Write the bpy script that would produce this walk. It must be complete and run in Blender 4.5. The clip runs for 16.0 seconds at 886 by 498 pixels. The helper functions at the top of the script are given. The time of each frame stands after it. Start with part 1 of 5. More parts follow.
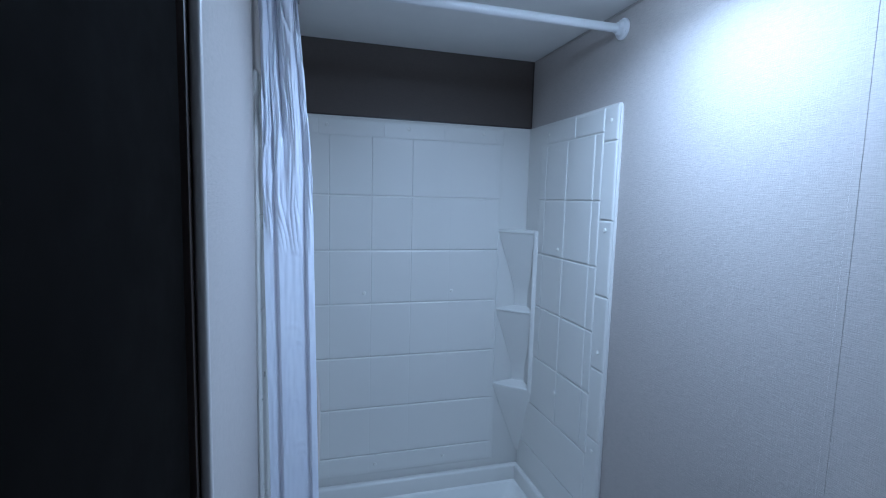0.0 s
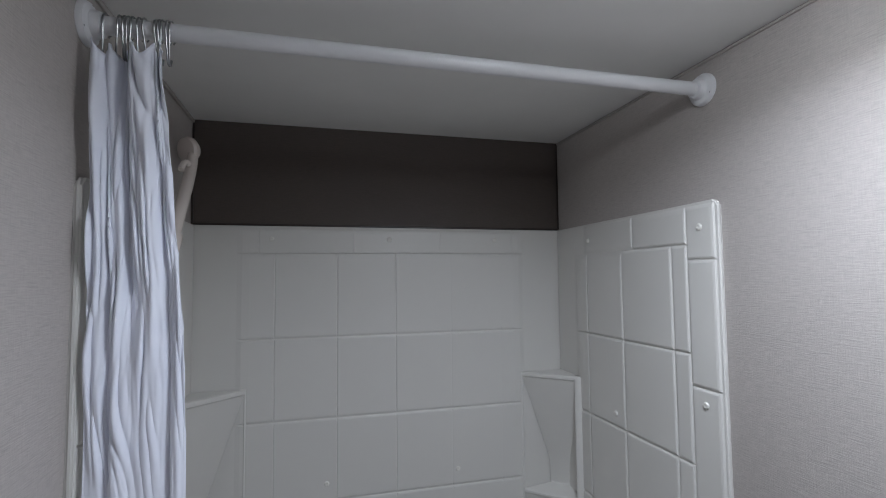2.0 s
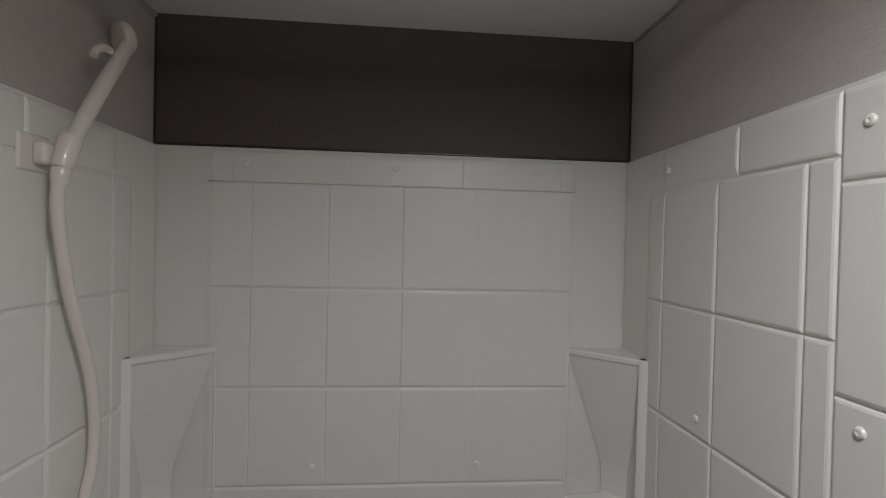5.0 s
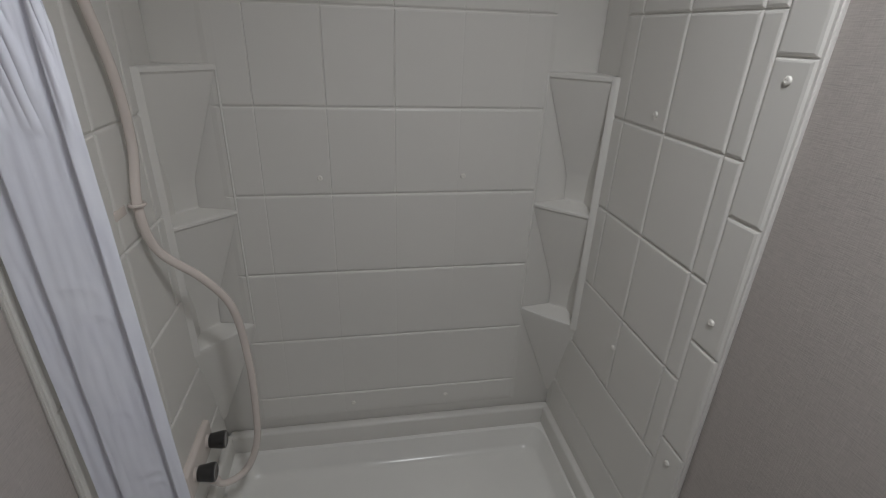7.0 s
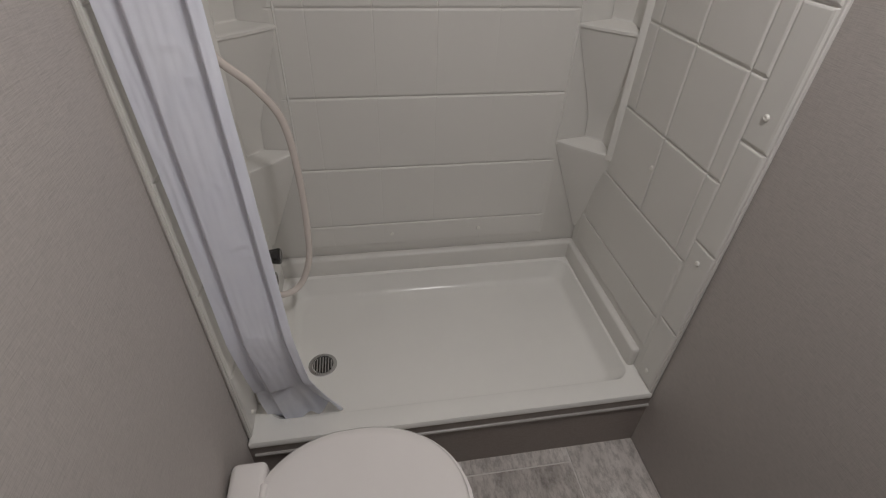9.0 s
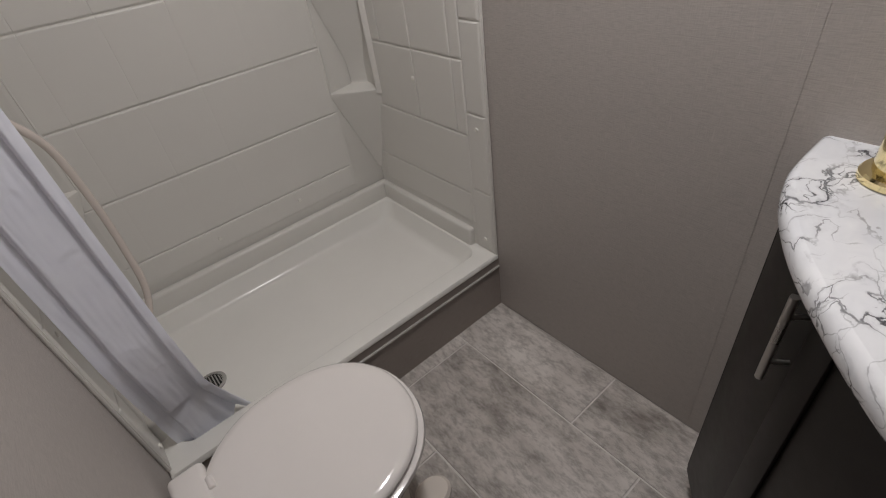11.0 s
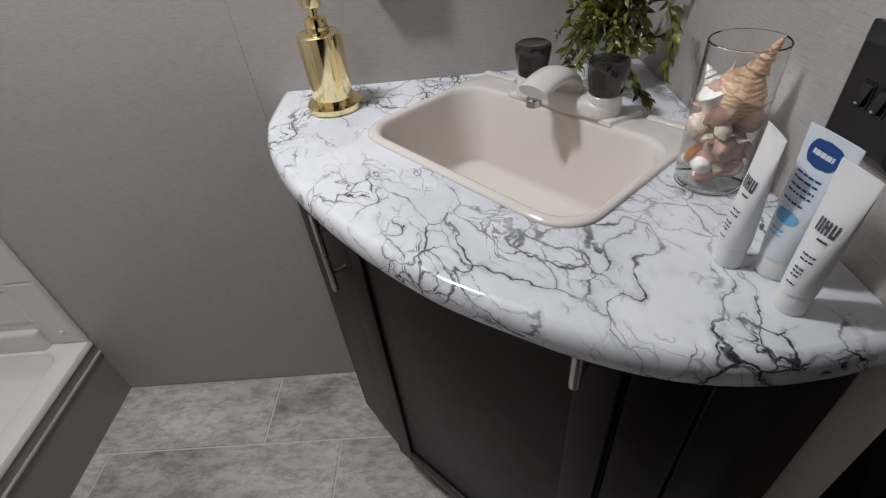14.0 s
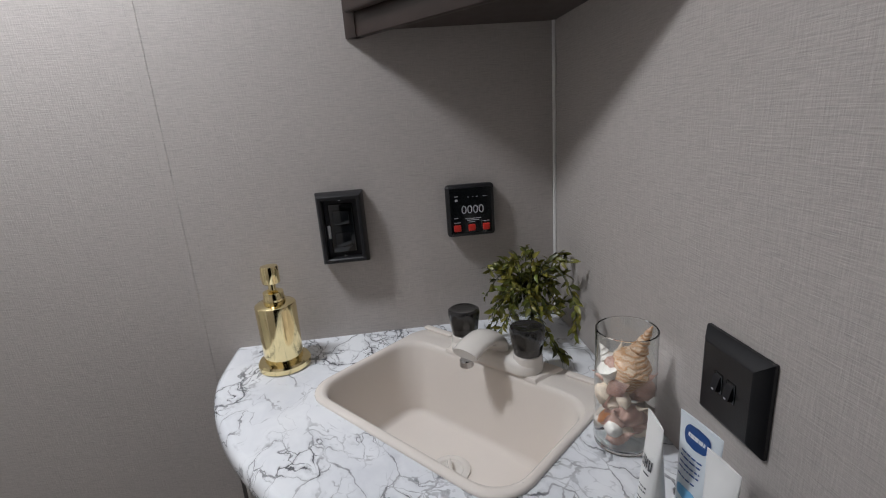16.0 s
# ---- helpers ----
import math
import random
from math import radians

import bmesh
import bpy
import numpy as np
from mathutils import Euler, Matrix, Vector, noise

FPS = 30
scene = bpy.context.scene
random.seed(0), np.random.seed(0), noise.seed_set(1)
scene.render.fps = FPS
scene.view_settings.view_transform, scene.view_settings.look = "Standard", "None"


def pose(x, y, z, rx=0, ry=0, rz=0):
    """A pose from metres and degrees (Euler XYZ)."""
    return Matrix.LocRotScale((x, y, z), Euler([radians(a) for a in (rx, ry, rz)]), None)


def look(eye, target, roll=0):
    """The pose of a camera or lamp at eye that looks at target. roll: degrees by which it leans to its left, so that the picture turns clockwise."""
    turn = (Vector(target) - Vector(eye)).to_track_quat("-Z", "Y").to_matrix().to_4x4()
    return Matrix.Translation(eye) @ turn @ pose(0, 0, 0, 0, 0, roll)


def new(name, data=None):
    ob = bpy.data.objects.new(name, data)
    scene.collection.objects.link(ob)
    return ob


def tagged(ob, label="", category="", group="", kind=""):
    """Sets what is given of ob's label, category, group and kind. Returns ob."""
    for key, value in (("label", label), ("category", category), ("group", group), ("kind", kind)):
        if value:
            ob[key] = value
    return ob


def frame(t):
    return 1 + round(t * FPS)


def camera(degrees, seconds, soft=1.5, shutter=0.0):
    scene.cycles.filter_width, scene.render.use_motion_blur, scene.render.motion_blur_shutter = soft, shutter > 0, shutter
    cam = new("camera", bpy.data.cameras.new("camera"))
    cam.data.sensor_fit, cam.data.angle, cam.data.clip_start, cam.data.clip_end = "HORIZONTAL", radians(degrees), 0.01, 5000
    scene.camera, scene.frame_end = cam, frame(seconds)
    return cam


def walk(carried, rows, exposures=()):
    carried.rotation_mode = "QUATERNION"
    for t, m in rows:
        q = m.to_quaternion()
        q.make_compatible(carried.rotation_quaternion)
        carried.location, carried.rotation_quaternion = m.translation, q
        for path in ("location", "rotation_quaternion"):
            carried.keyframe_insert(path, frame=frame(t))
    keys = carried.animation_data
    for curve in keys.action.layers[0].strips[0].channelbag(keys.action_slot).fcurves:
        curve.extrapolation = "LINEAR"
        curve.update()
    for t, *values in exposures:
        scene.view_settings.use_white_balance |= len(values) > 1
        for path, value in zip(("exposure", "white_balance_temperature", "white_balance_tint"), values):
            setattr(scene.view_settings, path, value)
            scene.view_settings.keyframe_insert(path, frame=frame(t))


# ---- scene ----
cam = camera(85.7, 16.0, soft=1.1)
PATH = [
    (0, (0.237, 0.278, 1.451), (0.781, 2.192, 1.247), 1.5),
    (0.5, (0.211, 0.414, 1.486), (0.759, 2.331, 1.332), 0.3),
    (1, (0.244, 0.561, 1.527), (0.817, 2.476, 1.449), -0.2),
    (1.5, (0.345, 0.719, 1.584), (0.905, 2.639, 1.615), -0.5),
    (2, (0.425, 0.821, 1.616), (0.931, 2.753, 1.735), -0.6),
    (2.5, (0.47, 0.926, 1.637), (0.957, 2.854, 1.851), -0.7),
    (3, (0.549, 1.02, 1.663), (0.989, 2.95, 1.948), -0.8),
    (3.2, (0.581, 1.05, 1.671), (0.99, 2.985, 1.968), -0.6),
    (5.3, (0.636, 1.107, 1.545), (0.797, 3.096, 1.414), 1.5),
    (5.5, (0.618, 1.094, 1.533), (0.797, 3.075, 1.325), 1.6),
    (6, (0.588, 1.048, 1.489), (0.816, 2.989, 1.064), 1.3),
    (6.5, (0.569, 1.005, 1.456), (0.858, 2.878, 0.817), 1.5),
    (7, (0.548, 0.976, 1.417), (0.878, 2.764, 0.586), 2.1),
    (7.5, (0.532, 0.961, 1.387), (0.89, 2.685, 0.438), 2.8),
    (8, (0.513, 0.938, 1.359), (0.866, 2.592, 0.291), 3.1),
    (8.5, (0.472, 0.91, 1.326), (0.78, 2.488, 0.137), 3.0),
    (8.7, (0.458, 0.9, 1.311), (0.738, 2.445, 0.073), 2.6),
    (10.8, (0.328, 0.705, 1.215), (1.109, 2.085, -0.004), -8.0),
    (11, (0.323, 0.674, 1.192), (1.235, 1.965, -0.033), -8.8),
    (11.5, (0.332, 0.608, 1.162), (1.508, 1.626, -0.096), -10.9),
    (12, (0.337, 0.587, 1.138), (1.609, 1.385, -0.184), -12.0),
    (12.5, (0.338, 0.573, 1.124), (1.655, 1.148, -0.268), -11.7),
    (13, (0.336, 0.564, 1.116), (1.679, 0.937, -0.318), -10.7),
    (13.5, (0.315, 0.556, 1.114), (1.738, 0.764, -0.276), -8.2),
    (14, (0.312, 0.537, 1.13), (1.847, 0.622, -0.149), -6.6),
    (14.5, (0.306, 0.531, 1.161), (1.955, 0.491, 0.03), -4.7),
    (15, (0.3, 0.524, 1.182), (2.078, 0.408, 0.274), -4.0),
    (15.5, (0.299, 0.506, 1.198), (2.159, 0.361, 0.476), -3.9),
    (16, (0.288, 0.512, 1.223), (2.203, 0.327, 0.678), -4.2),
]
EXPO = [(0.0, -0.43, 4200, 3), (0.5, -0.60, 4600, 5), (1.0, -0.88, 4900, 6), (1.5, -0.90, 5250, 7), (2.0, -0.82, 5480, 8), (3.2, -0.72, 6050, 10), (5.5, -0.92, 6050, 8), (7.0, -0.94, 6000, 8), (8.5, -0.71, 6300, 11), (11.0, -0.52, 6400, 12), (12.5, -0.27, 6100, 11), (14.5, -0.20, 5950, 10), (16.0, -0.38, 5900, 9)]
walk(cam, [(t, look(eye, target, roll)) for t, eye, target, roll in PATH], EXPO)

# ---- world and lamps ----
world = bpy.data.worlds.new("world")
world.use_nodes = True
scene.world = world
world.node_tree.nodes["Background"].inputs[0].default_value = (0.5, 0.55, 0.6, 1)
world.node_tree.nodes["Background"].inputs[1].default_value = 0.05

LAMP = (0.82, 1.10, 2.012)
lamp_data = bpy.data.lights.new("ceiling_lamp_light", "AREA")
lamp_data.shape, lamp_data.size, lamp_data.size_y = "RECTANGLE", 0.085, 0.24
lamp_data.energy, lamp_data.color = 8.6, (1.0, 0.965, 0.945)
lamp_data.spread = radians(164)
lamp_light = new("ceiling_lamp_light", lamp_data)
lamp_light.matrix_world = pose(LAMP[0], LAMP[1], LAMP[2] - 0.037)


# ---- materials ----
def mat(name, base, rough=0.5, metal=0.0, **extra):
    m = bpy.data.materials.new(name)
    m.use_nodes = True
    b = m.node_tree.nodes["Principled BSDF"]
    b.inputs["Base Color"].default_value = (*base, 1)
    b.inputs["Roughness"].default_value = rough
    b.inputs["Metallic"].default_value = metal
    for key, value in extra.items():
        b.inputs[key.replace("_", " ")].default_value = value
    return m


def node(m, kind, **values):
    n = m.node_tree.nodes.new(kind)
    for key, value in values.items():
        if key in n.inputs:
            n.inputs[key].default_value = value
    return n


def wire(m, a, b):
    m.node_tree.links.new(a, b)


def position(m, scale=(1, 1, 1)):
    g = node(m, "ShaderNodeNewGeometry")
    v = node(m, "ShaderNodeVectorMath")
    v.operation = "MULTIPLY"
    v.inputs[1].default_value = scale
    wire(m, g.outputs["Position"], v.inputs[0])
    return v.outputs[0]


def noise_at(m, vec, scale, detail=4.0, rough=0.6):
    n = node(m, "ShaderNodeTexNoise")
    n.inputs["Scale"].default_value = scale
    n.inputs["Detail"].default_value = detail
    n.inputs["Roughness"].default_value = rough
    wire(m, vec, n.inputs["Vector"])
    return n.outputs["Fac"]


def ramp(m, fac, stops):
    r = node(m, "ShaderNodeValToRGB")
    e = r.color_ramp.elements
    while len(e) < len(stops):
        e.new(0.5)
    for k, (p, c) in enumerate(stops):
        e[k].position = p
        e[k].color = (*c, 1) if len(c) == 3 else c
    wire(m, fac, r.inputs[0])
    return r.outputs[0]


def math_of(m, op, a, b):
    n = node(m, "ShaderNodeMath")
    n.operation = op
    for k, x in enumerate((a, b)):
        if isinstance(x, (int, float)):
            n.inputs[k].default_value = x
        else:
            wire(m, x, n.inputs[k])
    return n.outputs[0]


def mix(m, fac, a, b, blend="MIX"):
    n = node(m, "ShaderNodeMix")
    n.data_type, n.blend_type = "RGBA", blend
    for sock, x in ((n.inputs[0], fac), (n.inputs[6], a), (n.inputs[7], b)):
        if isinstance(x, (int, float)):
            sock.default_value = x
        elif isinstance(x, tuple):
            sock.default_value = (*x, 1)
        else:
            wire(m, x, sock)
    return n.outputs[2]


def bump(m, height, strength, dist=0.001):
    n = node(m, "ShaderNodeBump")
    n.inputs["Strength"].default_value = strength
    n.inputs["Distance"].default_value = dist
    wire(m, height, n.inputs["Height"])
    wire(m, n.outputs[0], m.node_tree.nodes["Principled BSDF"].inputs["Normal"])


def set_in(m, key, sock):
    wire(m, sock, m.node_tree.nodes["Principled BSDF"].inputs[key])


def plain(name, base, rough, metal=0.0, vary=0.06, scale=9.0, bumps=0.0, fine=250.0, **extra):
    """A paint or plastic with faint cloudy variation, uneven gloss and fine relief."""
    m = mat(name, base, rough, metal, **extra)
    p = position(m)
    n = noise_at(m, p, scale, 5)
    lo = tuple(c * (1 - vary) for c in base)
    hi = tuple(min(1, c * (1 + vary)) for c in base)
    set_in(m, "Base Color", ramp(m, n, [(0.3, lo), (0.7, hi)]))
    g = noise_at(m, p, scale * 3.1, 3)
    r = node(m, "ShaderNodeMapRange")
    r.inputs[3].default_value, r.inputs[4].default_value = rough * 0.85, rough * 1.15
    wire(m, g, r.inputs[0])
    set_in(m, "Roughness", r.outputs[0])
    if bumps:
        bump(m, noise_at(m, p, fine, 3), bumps, 0.0006)
    return m


def linen(name, base, depth=0.5):
    """Vinyl wall covering with a woven slub: short threads along and up the wall."""
    m = mat(name, base, 0.62)
    g = node(m, "ShaderNodeNewGeometry")
    sep = node(m, "ShaderNodeSeparateXYZ")
    wire(m, g.outputs["Position"], sep.inputs[0])
    along = math_of(m, "ADD", sep.outputs[0], sep.outputs[1])
    fields = []
    for sx, sz in ((55, 620), (480, 60)):
        c = node(m, "ShaderNodeCombineXYZ")
        wire(m, math_of(m, "MULTIPLY", along, sx), c.inputs[0])
        wire(m, math_of(m, "MULTIPLY", sep.outputs[2], sz), c.inputs[1])
        fields.append(noise_at(m, c.outputs[0], 1.0, 3, 0.55))
    weave = math_of(m, "ADD", math_of(m, "MULTIPLY", fields[0], 0.66), math_of(m, "MULTIPLY", fields[1], 0.34))
    patches = noise_at(m, g.outputs["Position"], 26, 3)
    cloud = noise_at(m, g.outputs["Position"], 3.5, 4)
    tone = ramp(m, weave, [(0.40, tuple(c * 0.87 for c in base)), (0.54, base), (0.64, tuple(min(1, c * 1.06) for c in base))])
    plain_tone = mix(m, 0.45, tone, base)
    tone = mix(m, patches, plain_tone, tone)
    for sx, sz, low, amount, shade in ((22, 560, 0.60, 0.5, 0.74), (26, 430, 0.63, 0.5, 1.14), (340, 30, 0.64, 0.5, 1.14)):
        c = node(m, "ShaderNodeCombineXYZ")
        wire(m, math_of(m, "MULTIPLY", along, sx), c.inputs[0])
        wire(m, math_of(m, "MULTIPLY", sep.outputs[2], sz), c.inputs[1])
        field = noise_at(m, c.outputs[0], 1.0, 2, 0.5)
        weave = math_of(m, "ADD", weave, math_of(m, "MULTIPLY", math_of(m, "MULTIPLY", field, patches), 0.9))
        slub = ramp(m, field, [(low, (0, 0, 0)), (low + 0.08, (amount, amount, amount))])
        tone = mix(m, slub, tone, tuple(min(1, c0 * shade) for c0 in base))
    tone = mix(m, ramp(m, cloud, [(0.3, (0, 0, 0)), (0.8, (0.12, 0.12, 0.12))]), tone, tuple(c * 0.82 for c in base))
    set_in(m, "Base Color", tone)
    bump(m, weave, depth, 0.0010)
    return m


WALLPAPER = linen("taupe_linen_wallcovering", (0.47, 0.435, 0.41))
SOUTHPAPER = linen("taupe_linen_wallcovering_coarse", (0.47, 0.435, 0.41), 0.8)
DARKPAPER = linen("dark_brown_wallcovering", (0.085, 0.068, 0.058), 0.25)
SKIRTPAPER = linen("taupe_brown_skirt_panel", (0.33, 0.29, 0.265), 0.3)
CEILING = plain("ceiling_panel_white", (0.80, 0.79, 0.77), 0.5, vary=0.02, bumps=0.15)
SURROUND = plain("white_moulded_acrylic", (0.72, 0.705, 0.67), 0.36, vary=0.012, scale=2.5)
PAN = plain("white_shower_pan_acrylic", (0.80, 0.79, 0.755), 0.2, vary=0.02, scale=4, bumps=0.04, fine=80)
BISCUIT = plain("biscuit_plastic", (0.72, 0.65, 0.60), 0.24, vary=0.02, scale=6)
SINKMAT = plain("biscuit_sink_acrylic", (0.80, 0.74, 0.68), 0.05, vary=0.015, scale=6)
TAPMAT = plain("ivory_tap_plastic", (0.76, 0.72, 0.67), 0.16, vary=0.015, scale=6)
TOILETMAT = plain("off_white_toilet_plastic", (0.82, 0.785, 0.76), 0.12, vary=0.015, scale=5)
PORCELAIN = plain("ivory_toilet_bowl", (0.74, 0.68, 0.62), 0.16, vary=0.02)
HOOKWIRE = plain("dull_steel_wire", (0.28, 0.29, 0.29), 0.3, 1.0)
EDGETRIM = plain("pale_taupe_moulding", (0.56, 0.53, 0.50), 0.4, vary=0.04)
RODMAT = plain("white_rod_plastic", (0.74, 0.74, 0.76), 0.3, vary=0.02)
SCREW = plain("white_screw_cap", (0.80, 0.78, 0.73), 0.28, vary=0.02)
CABINET = plain("dark_espresso_laminate", (0.017, 0.0135, 0.0115), 0.42, vary=0.18, scale=14, bumps=0.08, Specular_IOR_Level=0.35)
CABINETUP = plain("dark_brown_cabinet_wood", (0.036, 0.025, 0.021), 0.35, vary=0.2, scale=14, bumps=0.1)
DOORMAT = plain("near_black_door_laminate", (0.0036, 0.0030, 0.0025), 0.8, vary=0.15, scale=8, Specular_IOR_Level=0.03)
BLACKPLASTIC = plain("matt_black_plastic", (0.009, 0.009, 0.011), 0.42, vary=0.15, scale=20, bumps=0.2, fine=900)
GLOSSBLACK = plain("gloss_black_plastic", (0.008, 0.009, 0.010), 0.12, vary=0.1)
REDBUTTON = plain("red_button", (0.55, 0.03, 0.02), 0.35)
NICKEL = plain("brushed_nickel", (0.62, 0.60, 0.58), 0.28, 1.0, vary=0.05, bumps=0.1, fine=700)
STEEL = plain("steel_wire", (0.55, 0.55, 0.55), 0.25, 1.0)
GOLD = plain("polished_brass", (0.94, 0.80, 0.45), 0.13, 1.0, vary=0.03)
TRIMWHITE = plain("white_trim", (0.78, 0.77, 0.75), 0.35, vary=0.03)
BEAD = plain("grey_bead_trim", (0.42, 0.40, 0.38), 0.25, vary=0.05)
TUBEWHITE = plain("white_tube_plastic", (0.83, 0.83, 0.82), 0.32, vary=0.015)
TUBEBLUE = plain("pale_blue_white_tube_plastic", (0.74, 0.80, 0.85), 0.3, vary=0.02)
CAPWHITE = plain("white_cap_plastic", (0.80, 0.80, 0.79), 0.36, vary=0.015)
INKBLUE = plain("dark_blue_print", (0.02, 0.07, 0.24), 0.35)
INKSKY = plain("light_blue_print", (0.18, 0.45, 0.72), 0.35)
INKGREY = plain("dark_grey_print", (0.07, 0.07, 0.08), 0.45)
INKPALE = plain("white_print", (0.75, 0.76, 0.78), 0.45)
DIMDIGIT = plain("grey_digit_print", (0.42, 0.42, 0.45), 0.4)
GROUT = plain("light_grey_grout", (0.66, 0.63, 0.60), 0.75, vary=0.1, scale=40)
SHELLA = plain("cream_shell", (0.72, 0.60, 0.47), 0.5, vary=0.25, scale=60, bumps=0.4, fine=300)
SHELLB = plain("pink_shell", (0.50, 0.31, 0.245), 0.45, vary=0.3, scale=70, bumps=0.4, fine=300)
SHELLC = plain("orange_shell", (0.68, 0.29, 0.09), 0.45, vary=0.3, scale=60, bumps=0.4, fine=300)
SHELLD = plain("white_shell", (0.78, 0.74, 0.68), 0.5, vary=0.15, scale=70, bumps=0.4, fine=300)
LABELWHITE = plain("white_paper_label", (0.8, 0.8, 0.8), 0.6)
MIRROR = mat("mirror_glass", (0.85, 0.86, 0.86), 0.02, 1.0)


def thin_glass():
    """Thin clear glass: light goes straight through, gloss grows at a glancing angle."""
    m = bpy.data.materials.new("clear_glass")
    m.use_nodes = True
    t = m.node_tree
    t.nodes.remove(t.nodes["Principled BSDF"])
    clear, gloss, fres, blend = (t.nodes.new(k) for k in ("ShaderNodeBsdfTransparent", "ShaderNodeBsdfGlossy", "ShaderNodeLayerWeight", "ShaderNodeMixShader"))
    power, level = t.nodes.new("ShaderNodeMath"), t.nodes.new("ShaderNodeMath")
    power.operation, level.operation = "POWER", "MULTIPLY_ADD"
    power.inputs[1].default_value = 4.0
    level.inputs[1].default_value, level.inputs[2].default_value = 0.8, 0.045
    clear.inputs[0].default_value = (0.965, 0.975, 0.97, 1)
    gloss.inputs["Roughness"].default_value = 0.02
    t.links.new(fres.outputs["Facing"], power.inputs[0])
    t.links.new(power.outputs[0], level.inputs[0])
    t.links.new(level.outputs[0], blend.inputs[0])
    t.links.new(clear.outputs[0], blend.inputs[1])
    t.links.new(gloss.outputs[0], blend.inputs[2])
    t.links.new(blend.outputs[0], t.nodes["Material Output"].inputs[0])
    return m


GLASS = thin_glass()
GLASSBASE = mat("thick_glass", (0.97, 0.985, 0.98), 0.0, 0.0, Transmission_Weight=1.0, IOR=1.46)
SMOKE = mat("smoked_acrylic", (0.045, 0.043, 0.043), 0.03, 0.0, Transmission_Weight=0.62, IOR=1.45, Coat_Weight=0.5)

LAMPGLOW = mat("lamp_diffuser", (0.9, 0.9, 0.9), 0.5)
LAMPGLOW.node_tree.nodes["Principled BSDF"].inputs["Emission Color"].default_value = (1, 0.95, 0.88, 1)
LAMPGLOW.node_tree.nodes["Principled BSDF"].inputs["Emission Strength"].default_value = 42.0


def curtain_cloth():
    m = mat("white_polyester_curtain", (0.77, 0.77, 0.84), 0.6, 0.0, Sheen_Weight=0.2)
    p = position(m)
    n = noise_at(m, p, 12, 4)
    set_in(m, "Base Color", ramp(m, n, [(0.3, (0.83, 0.85, 0.95)), (0.7, (0.88, 0.90, 0.98))]))
    bump(m, noise_at(m, p, 700, 2), 0.12, 0.0005)
    return m


def marble():
    """White laminate with a printed marble: torn dark veins in diagonal bands, grey feathering beside them."""
    m = mat("white_marble_laminate", (0.8, 0.8, 0.82), 0.16)
    turn = node(m, "ShaderNodeVectorRotate")
    turn.inputs["Angle"].default_value = 1.25
    wire(m, position(m), turn.inputs["Vector"])
    sq = node(m, "ShaderNodeVectorMath")
    sq.operation = "MULTIPLY"
    sq.inputs[1].default_value = (1.0, 0.72, 1.0)
    wire(m, turn.outputs[0], sq.inputs[0])
    p = sq.outputs[0]
    bent = p
    for scale, detail, amount in ((5.0, 3, 0.16), (26.0, 8, 0.045)):
        warp = node(m, "ShaderNodeTexNoise")
        warp.inputs["Scale"].default_value, warp.inputs["Detail"].default_value = scale, detail
        wire(m, p, warp.inputs["Vector"])
        add = node(m, "ShaderNodeVectorMath")
        add.operation = "MULTIPLY_ADD"
        wire(m, warp.outputs["Color"], add.inputs[0])
        add.inputs[1].default_value = (amount, amount, amount)
        wire(m, bent, add.inputs[2])
        bent = add.outputs[0]
    bands = ramp(m, noise_at(m, bent, 6.5, 2, 0.5), [(0.40, (0.0, 0.0, 0.0)), (0.58, (1, 1, 1))])
    ragged = noise_at(m, p, 70, 6, 0.7)
    width = math_of(m, "ADD", math_of(m, "MULTIPLY", math_of(m, "POWER", noise_at(m, p, 34, 5, 0.7), 3.0), 6.0), 0.10)
    dark, feather = None, None
    for kind, scale, wide, soft, gate_scale, gate_low in (("web", 12.0, 0.017, 0.090, 9.0, 0.41), ("web", 25.0, 0.026, 0.11, 11.0, 0.46), ("flow", 9.0, 0.007, 0.034, 8.0, 0.42), ("flow", 24.0, 0.011, 0.036, 11.0, 0.48)):
        if kind == "web":
            v = node(m, "ShaderNodeTexVoronoi")
            v.feature = "DISTANCE_TO_EDGE"
            v.inputs["Scale"].default_value = scale
            wire(m, bent, v.inputs["Vector"])
            d = v.outputs["Distance"]
        else:
            d = math_of(m, "ABSOLUTE", math_of(m, "SUBTRACT", noise_at(m, bent, scale, 2.0, 0.5), 0.5), 0.0)
        gate = ramp(m, noise_at(m, p, gate_scale, 4, 0.6), [(gate_low, (0, 0, 0)), (gate_low + 0.12, (1, 1, 1))])
        line = ramp(m, math_of(m, "DIVIDE", d, width), [(0.0, (1, 1, 1)), (wide * 0.55, (0.85, 0.85, 0.85)), (wide, (0, 0, 0))])
        line = mix(m, 1.0, line, gate, "MULTIPLY")
        dark = line if dark is None else mix(m, 1.0, dark, line, "LIGHTEN")
        halo = ramp(m, math_of(m, "DIVIDE", d, math_of(m, "ADD", ragged, 0.25)), [(0.0, (0.72, 0.72, 0.72)), (soft * 1.3, (0, 0, 0))])
        halo = mix(m, 1.0, halo, gate, "MULTIPLY")
        feather = halo if feather is None else mix(m, 1.0, feather, halo, "LIGHTEN")
    dark = mix(m, 0.5, dark, bands, "MULTIPLY")
    dark = mix(m, 0.6, dark, ramp(m, ragged, [(0.32, (0.3, 0.3, 0.3)), (0.46, (1, 1, 1))]), "MULTIPLY")
    torn = ramp(m, ragged, [(0.40, (0.12, 0.12, 0.12)), (0.62, (1, 1, 1))])
    feather = mix(m, 1.0, mix(m, 1.0, feather, bands, "MULTIPLY"), torn, "MULTIPLY")
